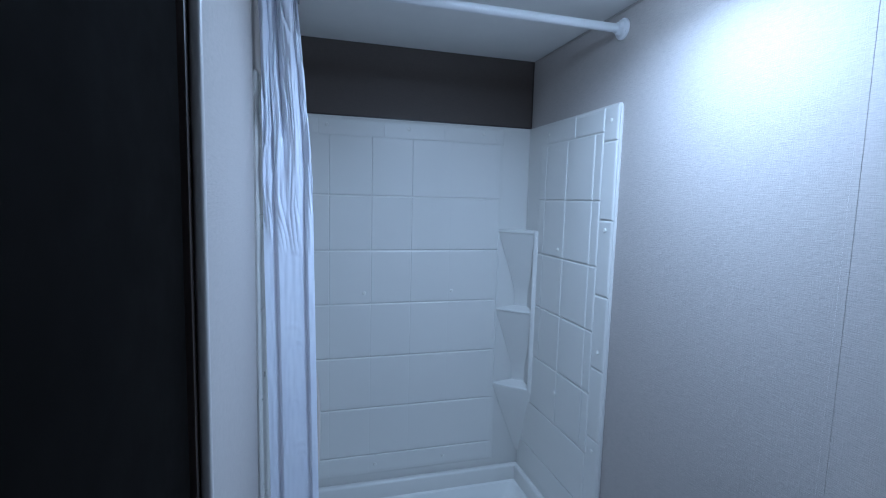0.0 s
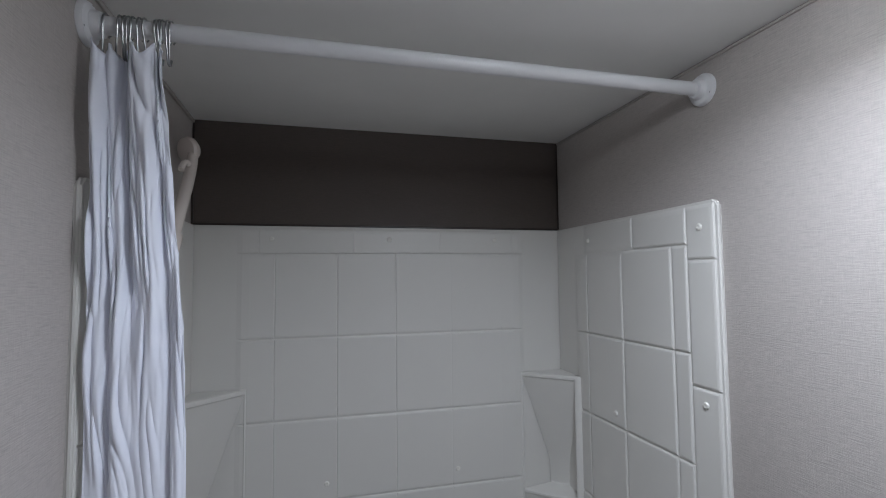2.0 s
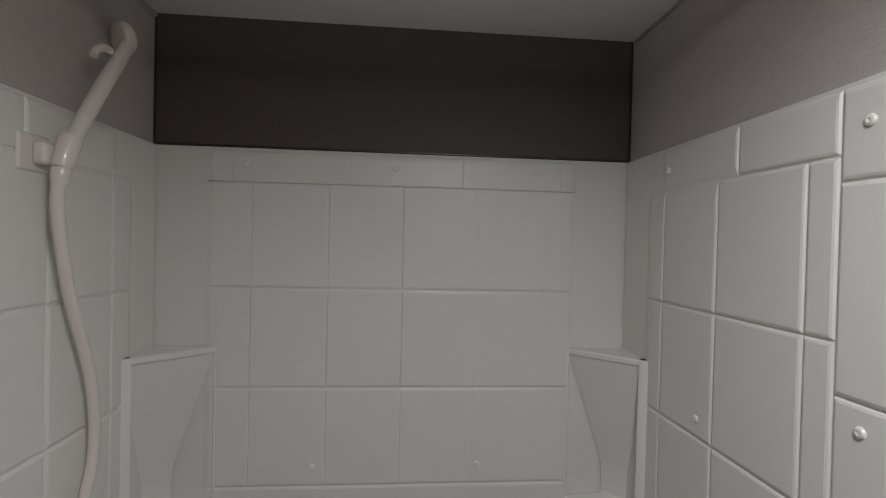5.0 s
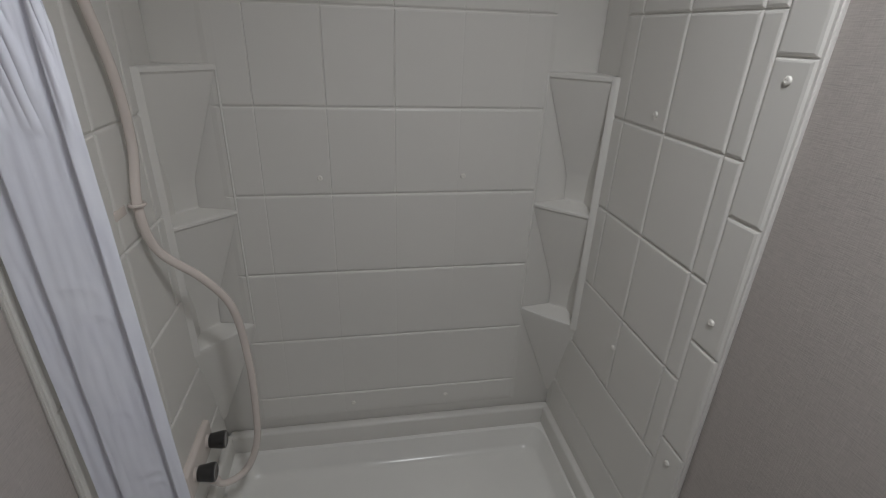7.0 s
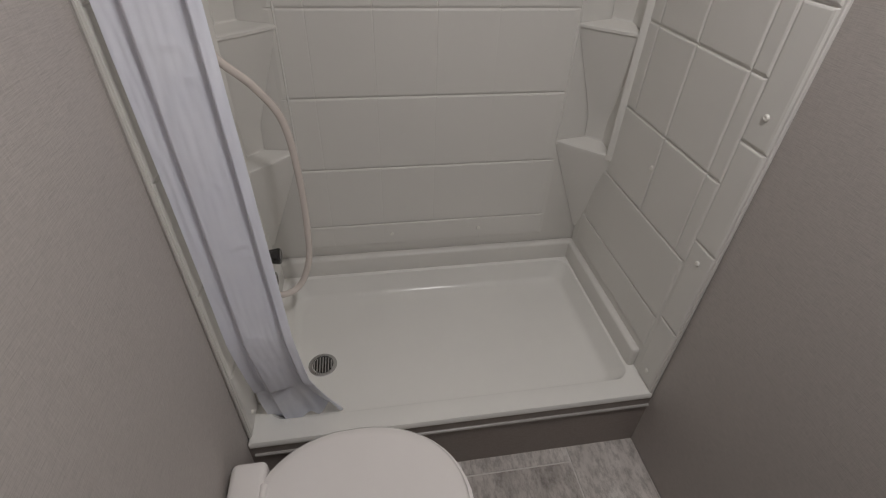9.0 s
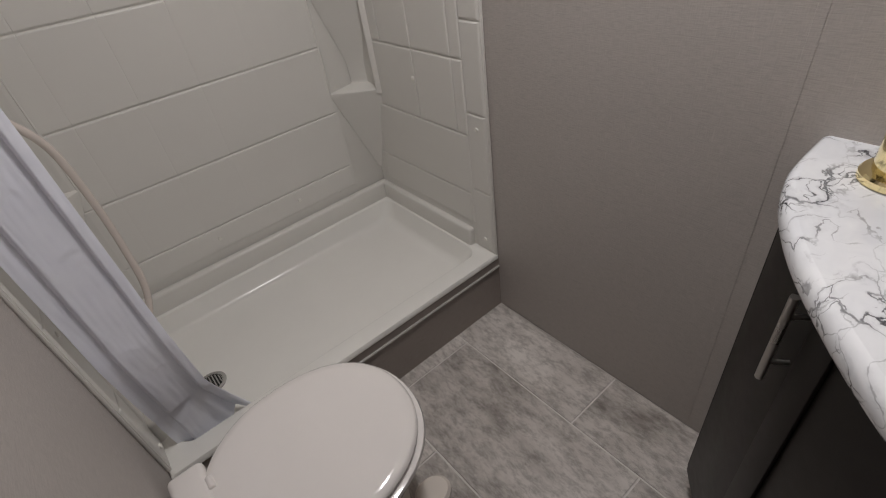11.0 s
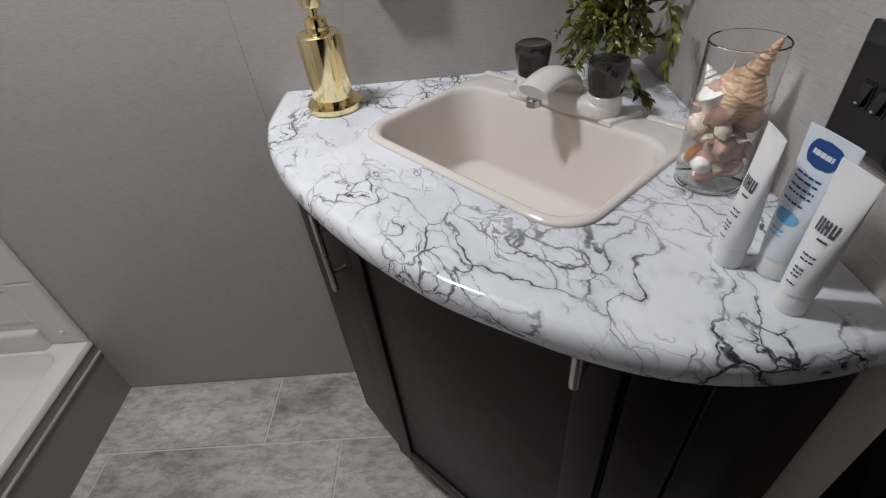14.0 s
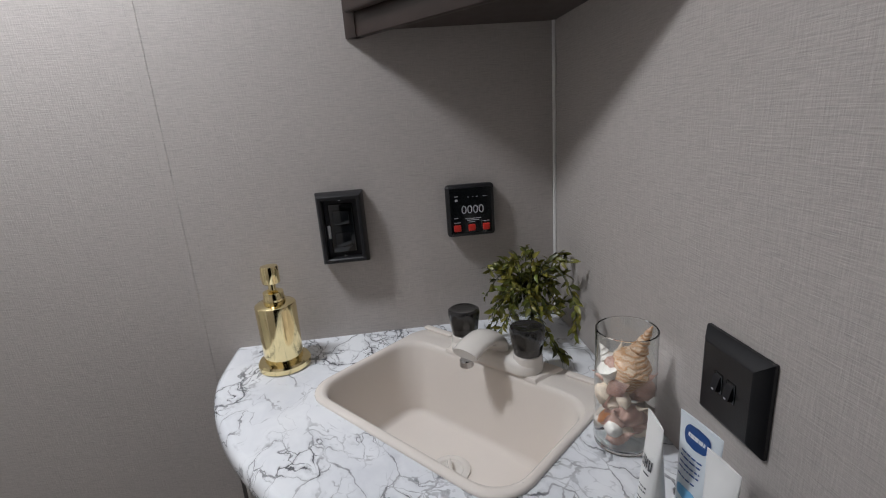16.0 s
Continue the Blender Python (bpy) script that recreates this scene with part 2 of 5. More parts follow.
    cloud = ramp(m, noise_at(m, bent, 9, 4), [(0.32, (0.72, 0.74, 0.78)), (0.60, (0.87, 0.885, 0.91))])
    col = mix(m, feather, cloud, (0.22, 0.225, 0.25))
    set_in(m, "Base Color", mix(m, dark, col, (0.03, 0.03, 0.038)))
    bump(m, noise_at(m, position(m), 300, 2), 0.04, 0.0004)
    return m


def floor_tile():
    """Grey stone-look vinyl tile: smudged bands and fine pitting along its length."""
    m = mat("grey_stone_look_tile", (0.33, 0.31, 0.29), 0.5)
    info = node(m, "ShaderNodeObjectInfo")
    p = position(m, (1.0, 0.42, 1.0))
    off = node(m, "ShaderNodeVectorMath")
    off.operation = "ADD"
    wire(m, p, off.inputs[0])
    wire(m, math_of(m, "MULTIPLY", info.outputs["Random"], 7.0), off.inputs[1])
    big = noise_at(m, off.outputs[0], 7, 6, 0.65)
    small = noise_at(m, off.outputs[0], 60, 6, 0.75)
    c = ramp(m, big, [(0.32, (0.30, 0.27, 0.245)), (0.47, (0.56, 0.52, 0.485)), (0.66, (0.74, 0.70, 0.66))])
    s = ramp(m, small, [(0.38, (0.50, 0.49, 0.48)), (0.56, (1, 1, 1))])
    c = mix(m, 0.75, c, s, "MULTIPLY")
    tone = ramp(m, info.outputs["Random"], [(0.0, (0.9, 0.9, 0.9)), (1.0, (1, 1, 1))])
    set_in(m, "Base Color", mix(m, 1.0, c, tone, "MULTIPLY"))
    bump(m, small, 0.2, 0.0008)
    return m


def leaf_green():
    m = mat("green_plastic_leaf", (0.06, 0.10, 0.03), 0.4)
    g = node(m, "ShaderNodeNewGeometry")
    set_in(m, "Base Color", ramp(m, g.outputs["Random Per Island"],
           [(0.0, (0.04, 0.05, 0.012)), (0.3, (0.12, 0.13, 0.022)), (0.7, (0.25, 0.22, 0.035)), (1.0, (0.15, 0.19, 0.03))]))
    return m


CLOTH, MARBLE, TILE, LEAF = curtain_cloth(), marble(), floor_tile(), leaf_green()
STEM = plain("dark_green_stem", (0.05, 0.055, 0.025), 0.5)

# ---- mesh helpers ----
BASES = {}


def thing(name, at, label, category, group="", kind=""):
    ob = new(name)
    ob.location = at
    BASES[ob.name] = Vector(at)
    return tagged(ob, label, category, group, kind)


def finish(ob_name, bm, material, origin, smooth):
    bmesh.ops.recalc_face_normals(bm, faces=bm.faces)
    for v in bm.verts:
        v.co -= origin
    for f in bm.faces:
        f.smooth = smooth is not None
    me = bpy.data.meshes.new(ob_name)
    bm.to_mesh(me)
    bm.free()
    if smooth:
        me.set_sharp_from_angle(angle=radians(smooth))
    me.materials.append(material)
    return me


def part(name, bm, material, parent, label="", smooth=35):
    origin = BASES[parent.name]
    ob = new(name, finish(name, bm, material, origin, smooth))
    ob.parent = parent
    BASES[ob.name] = origin
    return tagged(ob, label)


def solid(name, bm, material, label, category, at=(0, 0, 0), smooth=35, group="", kind=""):
    """A thing that is one mesh. bm is in world metres."""
    ob = new(name, finish(name, bm, material, Vector(at), smooth))
    ob.location = at
    BASES[ob.name] = Vector(at)
    return tagged(ob, label, category, group, kind)


def box(bm, x0, x1, y0, y1, z0, z1, bev=0.0, seg=2, m=None):
    r = bmesh.ops.create_cube(bm, size=1.0)
    vs = r["verts"]
    for v in vs:
        v.co = Vector((x0 + (v.co.x + 0.5) * (x1 - x0), y0 + (v.co.y + 0.5) * (y1 - y0), z0 + (v.co.z + 0.5) * (z1 - z0)))
    if bev:
        es = {e for v in vs for e in v.link_edges}
        out = bmesh.ops.bevel(bm, geom=list(es), offset=bev, segments=seg, profile=0.5, affect="EDGES")
        vs = list({v for f in out["faces"] for v in f.verts} | {v for v in vs if v.is_valid})
    if m is not None:
        for v in vs:
            v.co = m @ v.co
    return vs


def loft(bm, rings, cap0=True, cap1=True):
    """Skin between rings of equal count."""
    vr = [[bm.verts.new(p) for p in ring] for ring in rings]
    n = len(vr[0])
    for a, b in zip(vr, vr[1:]):
        for k in range(n):
            bm.faces.new((a[k], a[(k + 1) % n], b[(k + 1) % n], b[k]))
    if cap0:
        bm.faces.new(vr[0][::-1])
    if cap1:
        bm.faces.new(vr[-1])
    return vr


def circle(c, r, n, ax=(0, 0, 1), squash=1.0):
    ax = Vector(ax).normalized()
    u = ax.orthogonal().normalized()
    w = ax.cross(u)
    return [Vector(c) + u * (r * math.cos(2 * math.pi * k / n)) + w * (r * squash * math.sin(2 * math.pi * k / n)) for k in range(n)]


def lathe(bm, c, prof, n=32, ax=(0, 0, 1)):
    """prof: (radius, height along ax) from one end to the other."""
    ax = Vector(ax).normalized()
    return loft(bm, [circle(Vector(c) + ax * h, max(r, 1e-4), n, ax) for r, h in prof])


def pipe(bm, pts, r, n=10, cap=True):
    pts = [Vector(p) for p in pts]
    rings, u = [], None
    for k, p in enumerate(pts):
        d = (pts[min(k + 1, len(pts) - 1)] - pts[max(k - 1, 0)]).normalized()
        u = d.orthogonal().normalized() if u is None else (u - d * u.dot(d)).normalized()
        w = d.cross(u)
        rr = r[k] if isinstance(r, (list, tuple)) else r
        rings.append([p + (u * math.cos(2 * math.pi * j / n) + w * math.sin(2 * math.pi * j / n)) * rr for j in range(n)])
    loft(bm, rings, cap, cap)


def smooth_line(pts, per=8):
    """Catmull-Rom through the points."""
    p = [Vector(q) for q in pts]
    p = [p[0] * 2 - p[1]] + p + [p[-1] * 2 - p[-2]]
    out = []
    for k in range(1, len(p) - 2):
        for j in range(per):
            t = j / per
            a, b, c, d = p[k - 1:k + 3]
            out.append(0.5 * (2 * b + (c - a) * t + (2 * a - 5 * b + 4 * c - d) * t * t + (3 * b - a - 3 * c + d) * t ** 3))
    return out + [p[-2]]


def rrect(cx, cy, hx, hy, r, z, rot=0.0, n=6):
    """A rounded rectangle, counter-clockwise."""
    c, s = math.cos(rot), math.sin(rot)
    out = []
    for sx, sy, a0 in ((1, 1, 0), (-1, 1, 90), (-1, -1, 180), (1, -1, 270)):
        for k in range(n + 1):
            a = radians(a0 + 90 * k / n)
            x, y = sx * (hx - r) + r * math.cos(a), sy * (hy - r) + r * math.sin(a)
            out.append(Vector((cx + c * x - s * y, cy + s * x + c * y, z)))
    return out


def B():
    return bmesh.new()


def block(name, dims, material, label, category="wall", bev=0.0, kind="structure"):
    bm = B()
    box(bm, *dims, bev=bev)
    return solid(name, bm, material, label, category, kind=kind, smooth=None if not bev else 35)


# ---- structure ----
XR, XL, YB, YF, ZC = 1.148, 0.109, 2.160, 0.210, 2.032

floor = block("floor", (-0.2, 1.25, -1.0, 2.25, -0.06, -0.003), GROUT, "floor of grey stone-look tiles with pale joints", "floor")
block("ceiling", (-0.2, 1.25, -1.0, 2.25, ZC, ZC + 0.05), CEILING, "flat white ceiling panel", "ceiling")
wall_right = block("wall_east", (XR, XR + 0.06, YF - 0.062, 2.25, 0, ZC), WALLPAPER, "taupe linen-textured wall with a panel seam")
block("wall_north", (0.03, XR, YB, YB + 0.06, 0, ZC), DARKPAPER, "dark brown wall above the shower surround")
bm = B()
loft(bm, [[Vector((0.03, 0.772, z)), Vector((0.139, 0.772, z)), Vector((0.144, 0.778, z)), Vector((XL, 1.54, z)), Vector((XL, YB, z)), Vector((0.03, YB, z))] for z in (0, ZC)])
solid("wall_west", bm, WALLPAPER, "taupe linen-textured wall beside the toilet", "wall", kind="structure", smooth=None)
block("wall_south", (0.49, XR, YF - 0.062, YF, 0, ZC), SOUTHPAPER, "taupe linen-textured wall behind the vanity")
block("wall_entry", (0.03, 0.094, -1.0, 0.13, 0, ZC), WALLPAPER, "plain taupe wall outside the entry")
block("wall_hall", (0.56, 0.62, -1.0, YF - 0.062, 0, ZC), WALLPAPER, "plain taupe wall of the passage outside")
block("wall_end", (0.03, 0.62, -1.06, -1.0, 0, ZC), WALLPAPER, "plain taupe wall closing the passage")

door = thing("door_1", (0.085, 0.45, 0), "closed near-black laminate door with a brown jamb", "door", kind="structure")
bm = B(); box(bm, 0.05, 0.128, 0.135, 0.758, 0.02, 1.96, 0.003)
part("door_leaf", bm, DOORMAT, door)
bm = B(); box(bm, 0.03, 0.134, 0.758, 0.7715, 0, 1.97, 0.002)
part("jamb", bm, CABINETUP, door)
bm = B(); box(bm, 0.03, 0.094, 0.135, 0.765, 1.965, ZC, 0.002)
part("header", bm, DOORMAT, door)

bm = B(); box(bm, 0.474, 0.506, YF - 0.07, YF + 0.006, 0, 1.98, 0.003)
solid("trim_doorway", bm, DOORMAT, "near-black casing at the doorway edge", "trim", kind="structure")
bm = B(); box(bm, 0.1345, 0.1455, 0.7665, 0.7765, 0, ZC - 0.001, 0.004, 3)
solid("trim_edge", bm, EDGETRIM, "slim pale moulding on the wall's end beside the door", "trim", kind="structure")
bm = B(); pipe(bm, [(XR - 0.002, YF + 0.002, 0.83), (XR - 0.002, YF + 0.002, ZC - 0.001)], 0.0035, 8)
solid("trim_corner", bm, TRIMWHITE, "thin white bead in the wall corner", "trim", kind="structure")
bm = B()
box(bm, XR - 0.0007, XR + 0.001, 0.880, 0.895, 0.0, ZC - 0.002, 0.0004, 1)
solid("trim_seam", bm, WALLPAPER, "narrow taupe batten over a wall panel seam", "trim", kind="structure")
for nm, dims in (("trim_ceiling_west", (XL, XL + 0.006, 0.79, YB, ZC - 0.010, ZC - 0.001)), ("trim_ceiling_east", (XR - 0.003, XR, 0.2, YB, ZC - 0.007, ZC - 0.001))):
    bm = B(); box(bm, *dims, 0.003)
    solid(nm, bm, WALLPAPER, "thin taupe moulding where wall meets ceiling", "trim", kind="structure")
bm = B()
for x0, x1 in ((XL + 0.001, XL + 0.006), (XR - 0.006, XR - 0.001)):
    box(bm, x0, x1, YB - 0.004, YB, 1.762, ZC - 0.001, 0.001, 1)
box(bm, XL + 0.006, XR - 0.006, YB - 0.003, YB, 1.758, 1.763, 0.001, 1)
solid("trim_band", bm, CABINETUP, "fine dark edging round the brown wall band", "trim", kind="structure")

# ---- shower surround ----
ZTOP, ZPAN = 1.757, 0.222


def relief(bm, plane, a0, a1, z0, z1, ins, rise=0.0040, deep=(1, 1, 1, 1)):
    """A raised moulded field on a wall plane; ins: chamfer, deep: groove depth at the low-a, high-a, lower and upper edge."""
    axis, at, out = plane
    def put(a, z, d):
        return Vector((a, at + out * d, z)) if axis == "y" else Vector((at + out * d, a, z))
    def ring(f):
        b0, b1, c0, c1 = a0 + ins[0] * f, a1 - ins[1] * f, z0 + ins[2] * f, z1 - ins[3] * f
        low = rise * (0.0, 0.72, 1.0)[(0, 0.4, 1.0).index(f)]
        pts = []
        for (pa, pz), (qa, qz), k in (((b0, c0), (b1, c0), 2), ((b1, c0), (b1, c1), 1), ((b1, c1), (b0, c1), 3), ((b0, c1), (b0, c0), 0)):
            lift = low + (rise - low) * (1 - deep[k])
            met = max(deep[k], deep[{2: 0, 1: 2, 3: 1, 0: 3}[k]])
            pts.append(put(pa, pz, low + (rise - low) * (1 - met)))
            for t in (0.03, 0.97):
                pts.append(put(pa + (qa - pa) * t, pz + (qz - pz) * t, lift))
        return pts
    loft(bm, [ring(0), ring(0.4), ring(1.0)], cap0=False)


surround = thing("shower_surround", (0.62, 2.13, ZPAN), "white moulded shower surround with mock tiles and corner shelves", "shower")
PB, PR, PL = ("y", YB - 0.006, -1), ("x", XR - 0.010, -1), ("x", XL + 0.010, 1)

bm = B(); box(bm, XL, XR, YB - 0.006, YB - 0.0005, ZPAN - 0.02, ZTOP, 0.002)
back_sheet = part("back_panel", bm, SURROUND, surround)
def side_sheet(x0, x1, y0):
    """A thin upright sheet whose outer top corner is rounded."""
    bm = B()
    r = 0.012
    plan = [(YB - 0.006, ZPAN - 0.004), (YB - 0.006, ZTOP)] + [(y0 + r - r * math.sin(radians(a)), ZTOP - r + r * math.cos(radians(a))) for a in range(0, 91, 15)] + [(y0, ZPAN - 0.004)]
    loft(bm, [[Vector((x, y, z)) for y, z in plan] for x in (x0, x1)])
    rimmed = [e for e in bm.edges if abs(e.verts[0].co.x - e.verts[1].co.x) < 1e-6]
    bmesh.ops.bevel(bm, geom=rimmed, offset=0.003, segments=3, affect="EDGES")
    return bm


bm = side_sheet(XR - 0.010, XR - 0.0005, 1.541)
side_r = part("side_panel", bm, SURROUND, surround)
bm = side_sheet(XL + 0.0005, XL + 0.010, 1.556)
side_l = part("side_panel", bm, SURROUND, surround)

ROWS_Z = (0.400, 0.602, 0.815, 1.033, 1.246, 1.460)
COLS_X = (0.315, 0.476, 0.636, 0.796, 0.947)
g = 0.0050
EDGES = [0.222, *COLS_X, 1.020]
zrows = [0.315, *ROWS_Z, 1.684]
for r, (z0, z1) in enumerate(zip(zrows, zrows[1:])):
    for c, (x0, x1) in enumerate(zip(EDGES, EDGES[1:])):
        def side(k):
            """Depth of the upright groove k in this row: shallower low down and towards the niche."""
            if k in (0, 6):
                return 1.0
            return ((0.04, 0.04, 0.02, 0.0, 0.0), (0.08, 0.08, 0.06, 0.02, 0.0), (0.12, 0.12, 0.10, 0.03, 0.0), (0.18, 0.20, 0.20, 0.04, 0.01), (0.34, 0.40, 0.40, 0.06, 0.02), (0.60, 0.72, 0.72, 0.10, 0.03), (0.45, 0.55, 0.55, 0.08, 0.03))[r][k - 1]
        low_e, high_e = r == 0, r == len(zrows) - 2
        bm = B()
        relief(bm, PB, x0, x1, z0 + (0.0 if low_e else 0.0012), z1 - (0 if high_e else 0.0012),
               (0.030 if c == 0 else g * 0.6, 0.030 if c == 5 else g * 0.6, 0.02 if low_e else g, g), deep=(side(c), side(c + 1), 1.0, 0.05 if high_e else 1.0))
        part("tile", bm, SURROUND, back_sheet, smooth=None)


border = (0.222, 0.275, 0.520, 0.765, 0.985, 1.020)
for c, (x0, x1) in enumerate(zip(border, border[1:])):
    bm = B()
    relief(bm, PB, x0, x1, 1.6852, 1.752, (0.03 if c == 0 else g * 0.6, 0.03 if c == 4 else g * 0.6, g, 0.012), deep=(1.0 if c == 0 else 0.2, 1.0 if c == 4 else 0.2, 0.05, 1.0))
    part("tile", bm, SURROUND, back_sheet, smooth=None)


def side_tiles(plane, sheet, shift):
    def t(y0, y1, z0, z1, i):
        bm = B()
        q = 0.0013
        relief(bm, plane, y0 + shift + (q if i[0] < 0.01 else 0), y1 + shift - (q if i[1] < 0.01 else 0), z0 + (q if i[2] < 0.01 else 0), z1 - (q if i[3] < 0.01 else 0), i)
        part("tile", bm, SURROUND, sheet, smooth=None)
    E0, E1, C1, C2, C3, C4, BK = 1.545, 1.618, 1.662, 1.787, 1.831, 1.985, 2.05
    zs = (0.82, 1.031, 1.247, 1.461, 1.676)
    for k, (z0, z1) in enumerate(zip(zs, zs[1:])):
        last = k == 3
        t(E1, C1, z0, z1, (g, g, g, g))
        t(C1, C3, z0, z1, (g, g, g, g))
        t(C3, C4, z0, z1, (g, g * 0.6, g, 0.03 if last else g))
        t(C4, BK, z0, z1, (g * 0.6, 0.03, g, 0.03 if last else g))
    t(E1, C2, 1.676, 1.752, (g, g, g, 0.012))
    t(C2, 2.0, 1.676, 1.752, (g, 0.03, 0.02, 0.012))
    t(E1, C1, 0.613, 0.82, (g, g * 0.5, g, g))
    t(C1, C3, 0.613, 0.82, (g * 0.5, g * 0.6, g, g))
    t(C3, BK, 0.613, 0.82, (g * 0.6, 0.03, g, g))
    t(E1 + 0.006, 2.10, 0.420, 0.613, (0.01, 0.03, g, g))
    t(E1 + 0.012, 2.12, 0.31, 0.420, (0.01, 0.03, 0.01, g))
    cuts = (0.232, 0.443, 0.682, 0.917, 1.158, 1.400, 1.645, 1.753)
    for z0, z1 in zip(cuts, cuts[1:]):
        t(E0, E1, z0, z1, (0.008, g, g, 0.008 if z1 > 1.7 else g))


side_tiles(PR, side_r, 0.0)
side_tiles(PL, side_l, 0.015)


bm = B(); box(bm, XL + 0.02, XR - 0.008, YB - 0.034, YB - 0.004, ZPAN - 0.012, 0.288, 0.010, 4)
part("lower_ledge", bm, SURROUND, surround)
bm = B(); box(bm, XR - 0.030, XR - 0.006, 1.637, YB - 0.02, ZPAN - 0.012, 0.286, 0.009, 4)
part("lower_ledge", bm, SURROUND, surround)
bm = B(); box(bm, XL + 0.006, XL + 0.030, 1.65, YB - 0.02, ZPAN - 0.012, 0.286, 0.009, 4)
part("lower_ledge", bm, SURROUND, surround)


def corner_shelf(cx, sx, sheet):
    """Moulded corner niche of two cells: each back slopes inwards down to a shelf; sx: +1 when it opens towards +x."""
    cy = YB - 0.008
    w, d = 0.130, 0.122
    zt, zm, zb, zl = 1.335, 1.003, 0.672, 0.345
    def ring(f, z, lead=0.0):
        """Corner, back-wall end, front line, side-wall end; f: share of the full width."""
        c = Vector((cx, cy, z))
        p, q = c + Vector((sx * (w * f + lead), 0, 0)), c + Vector((0, -(d * f + lead), 0))
        return [c, p] + [p.lerp(q, k / 4) + (p.lerp(q, 0.5) - c) * (0.03 * math.sin(math.pi * k / 4)) for k in (1, 2, 3)] + [q]
    bm = B()
    rings = [ring(0.96, zt), ring(1.0, zt - 0.003), ring(1.0, zt - 0.011), ring(0.95, zt - 0.016)]
    for top, low in ((zt, zm), (zm, zb)):
        rings += [ring(0.36, top - 0.245), ring(0.33, top - 0.262), ring(0.31, low + 0.008), ring(0.33, low + 0.004), ring(0.95, low - 0.004), ring(1.0, low - 0.007), ring(1.0, low - 0.013)]
        if low == zm:
            rings.append(ring(0.95, zm - 0.018))
    rings += [ring(0.99, zb - 0.018), ring(0.06, zl)]
    loft(bm, rings)
    ob = part("corner_shelf", bm, SURROUND, sheet, smooth=18)
    for end, share, proud in ((0, 0.03, 0.0016), (1, 0.115, 0.0034)):
        bm = B()
        pts = []
        for z, tuck in ((zb - 0.018, 0.0), (zt - 0.004, 0.0), (zt, 0.003)):
            c = Vector((cx, cy, z))
            p, q = c + Vector((sx * w, 0, 0)), c + Vector((0, -d, 0))
            a, b = (q, p) if end else (p, q)
            fwd = (p.lerp(q, 0.5) - c).normalized() * (0.35 if sx > 0 else 1.0)
            e = a.lerp(b, share)
            heel = a.lerp(c, share * 2.0)
            pts.append([heel, a - fwd * tuck, a + fwd * (proud * 0.7 - tuck), a.lerp(b, share * 0.18) + fwd * (proud - tuck), a.lerp(b, share * 0.85) + fwd * (proud - tuck), e + fwd * (proud * 0.5 - tuck)])
        loft(bm, pts)
        part("rim", bm, SURROUND, ob, smooth=50)


corner_shelf(XR - 0.010, -1, side_r)
corner_shelf(XL + 0.010, 1, side_l)


def screw_cap(at, ax, parent):
    bm = B()
    lathe(bm, at, [(0.0065, 0), (0.0068, 0.0015), (0.0055, 0.0035), (0.003, 0.0042), (0.002, 0.0034), (0.001, 0.0034)], 14, ax)
    part("screw_cap", bm, SCREW, parent)


for z in (0.269, 0.490, 0.641, 0.975, 1.370, 1.708):
    if z != 0.490:
        screw_cap((XR - 0.0138, 1.581, z), (-1, 0, 0), side_r)
        screw_cap((XL + 0.0138, 1.596, z), (1, 0, 0), side_l)
for y, z in ((1.868, 1.279), (1.974, 1.712), (1.84, 0.735)):
    screw_cap((XR - 0.0138, y, z), (-1, 0, 0), side_r)
for x, z in ((0.450, 1.077), (0.810, 1.077), (0.306, 1.722), (0.618, 1.723), (0.931, 1.724), (0.50, 0.36), (0.79, 0.36)):
    screw_cap((x, YB - 0.0098, z), (0, -1, 0), back_sheet)

# ---- shower pan and skirt ----
pan = thing("shower_pan", (0.62, 1.83, 0), "white acrylic shower pan with a raised front rim", "shower pan")
bm = B()
CX, CY = (XL + XR) / 2, (1.538 + YB) / 2
HX, HY = (XR - XL) / 2 - 0.001, (YB - 1.538) / 2 - 0.001
n6 = 8
ry0, ry1, rx0, rx1 = 1.600, 2.116, 0.150, 1.112
icx, icy, ihx, ihy = (rx0 + rx1) / 2, (ry0 + ry1) / 2, (rx1 - rx0) / 2, (ry1 - ry0) / 2
rings = [rrect(CX, CY, HX, HY, 0.006, 0.006, n=n6), rrect(CX, CY, HX, HY, 0.006, ZPAN - 0.017, n=n6), rrect(CX, CY, HX, HY, 0.006, ZPAN - 0.0165, n=n6), rrect(CX, CY, HX, HY, 0.006, ZPAN - 0.007, n=n6), rrect(CX, CY, HX - 0.004, HY - 0.004, 0.008, ZPAN - 0.001, n=n6),
         rrect(CX, CY, HX - 0.010, HY - 0.010, 0.010, ZPAN, n=n6),
         rrect(icx, icy, ihx + 0.008, ihy + 0.006, 0.045, ZPAN, n=n6), rrect(icx, icy, ihx, ihy, 0.042, ZPAN - 0.004, n=n6), rrect(icx, icy, ihx - 0.004, ihy - 0.004, 0.042, ZPAN - 0.012, n=n6),
         rrect(icx, icy, ihx - 0.022, ihy - 0.022, 0.05, 0.168, n=n6), rrect(icx, icy, ihx - 0.032, ihy - 0.032, 0.05, 0.157, n=n6), rrect(icx, icy, ihx - 0.05, ihy - 0.05, 0.05, 0.1535, n=n6),
         rrect(icx, icy, ihx - 0.2, ihy - 0.15, 0.03, 0.152, n=n6)]
for r in rings[:2]:
    for v in r:
        if v.y < 1.6:
            v.y += 0.022
loft(bm, rings[7:], cap0=False)
part("basin", bm, PAN, pan, smooth=40)
bm = B()
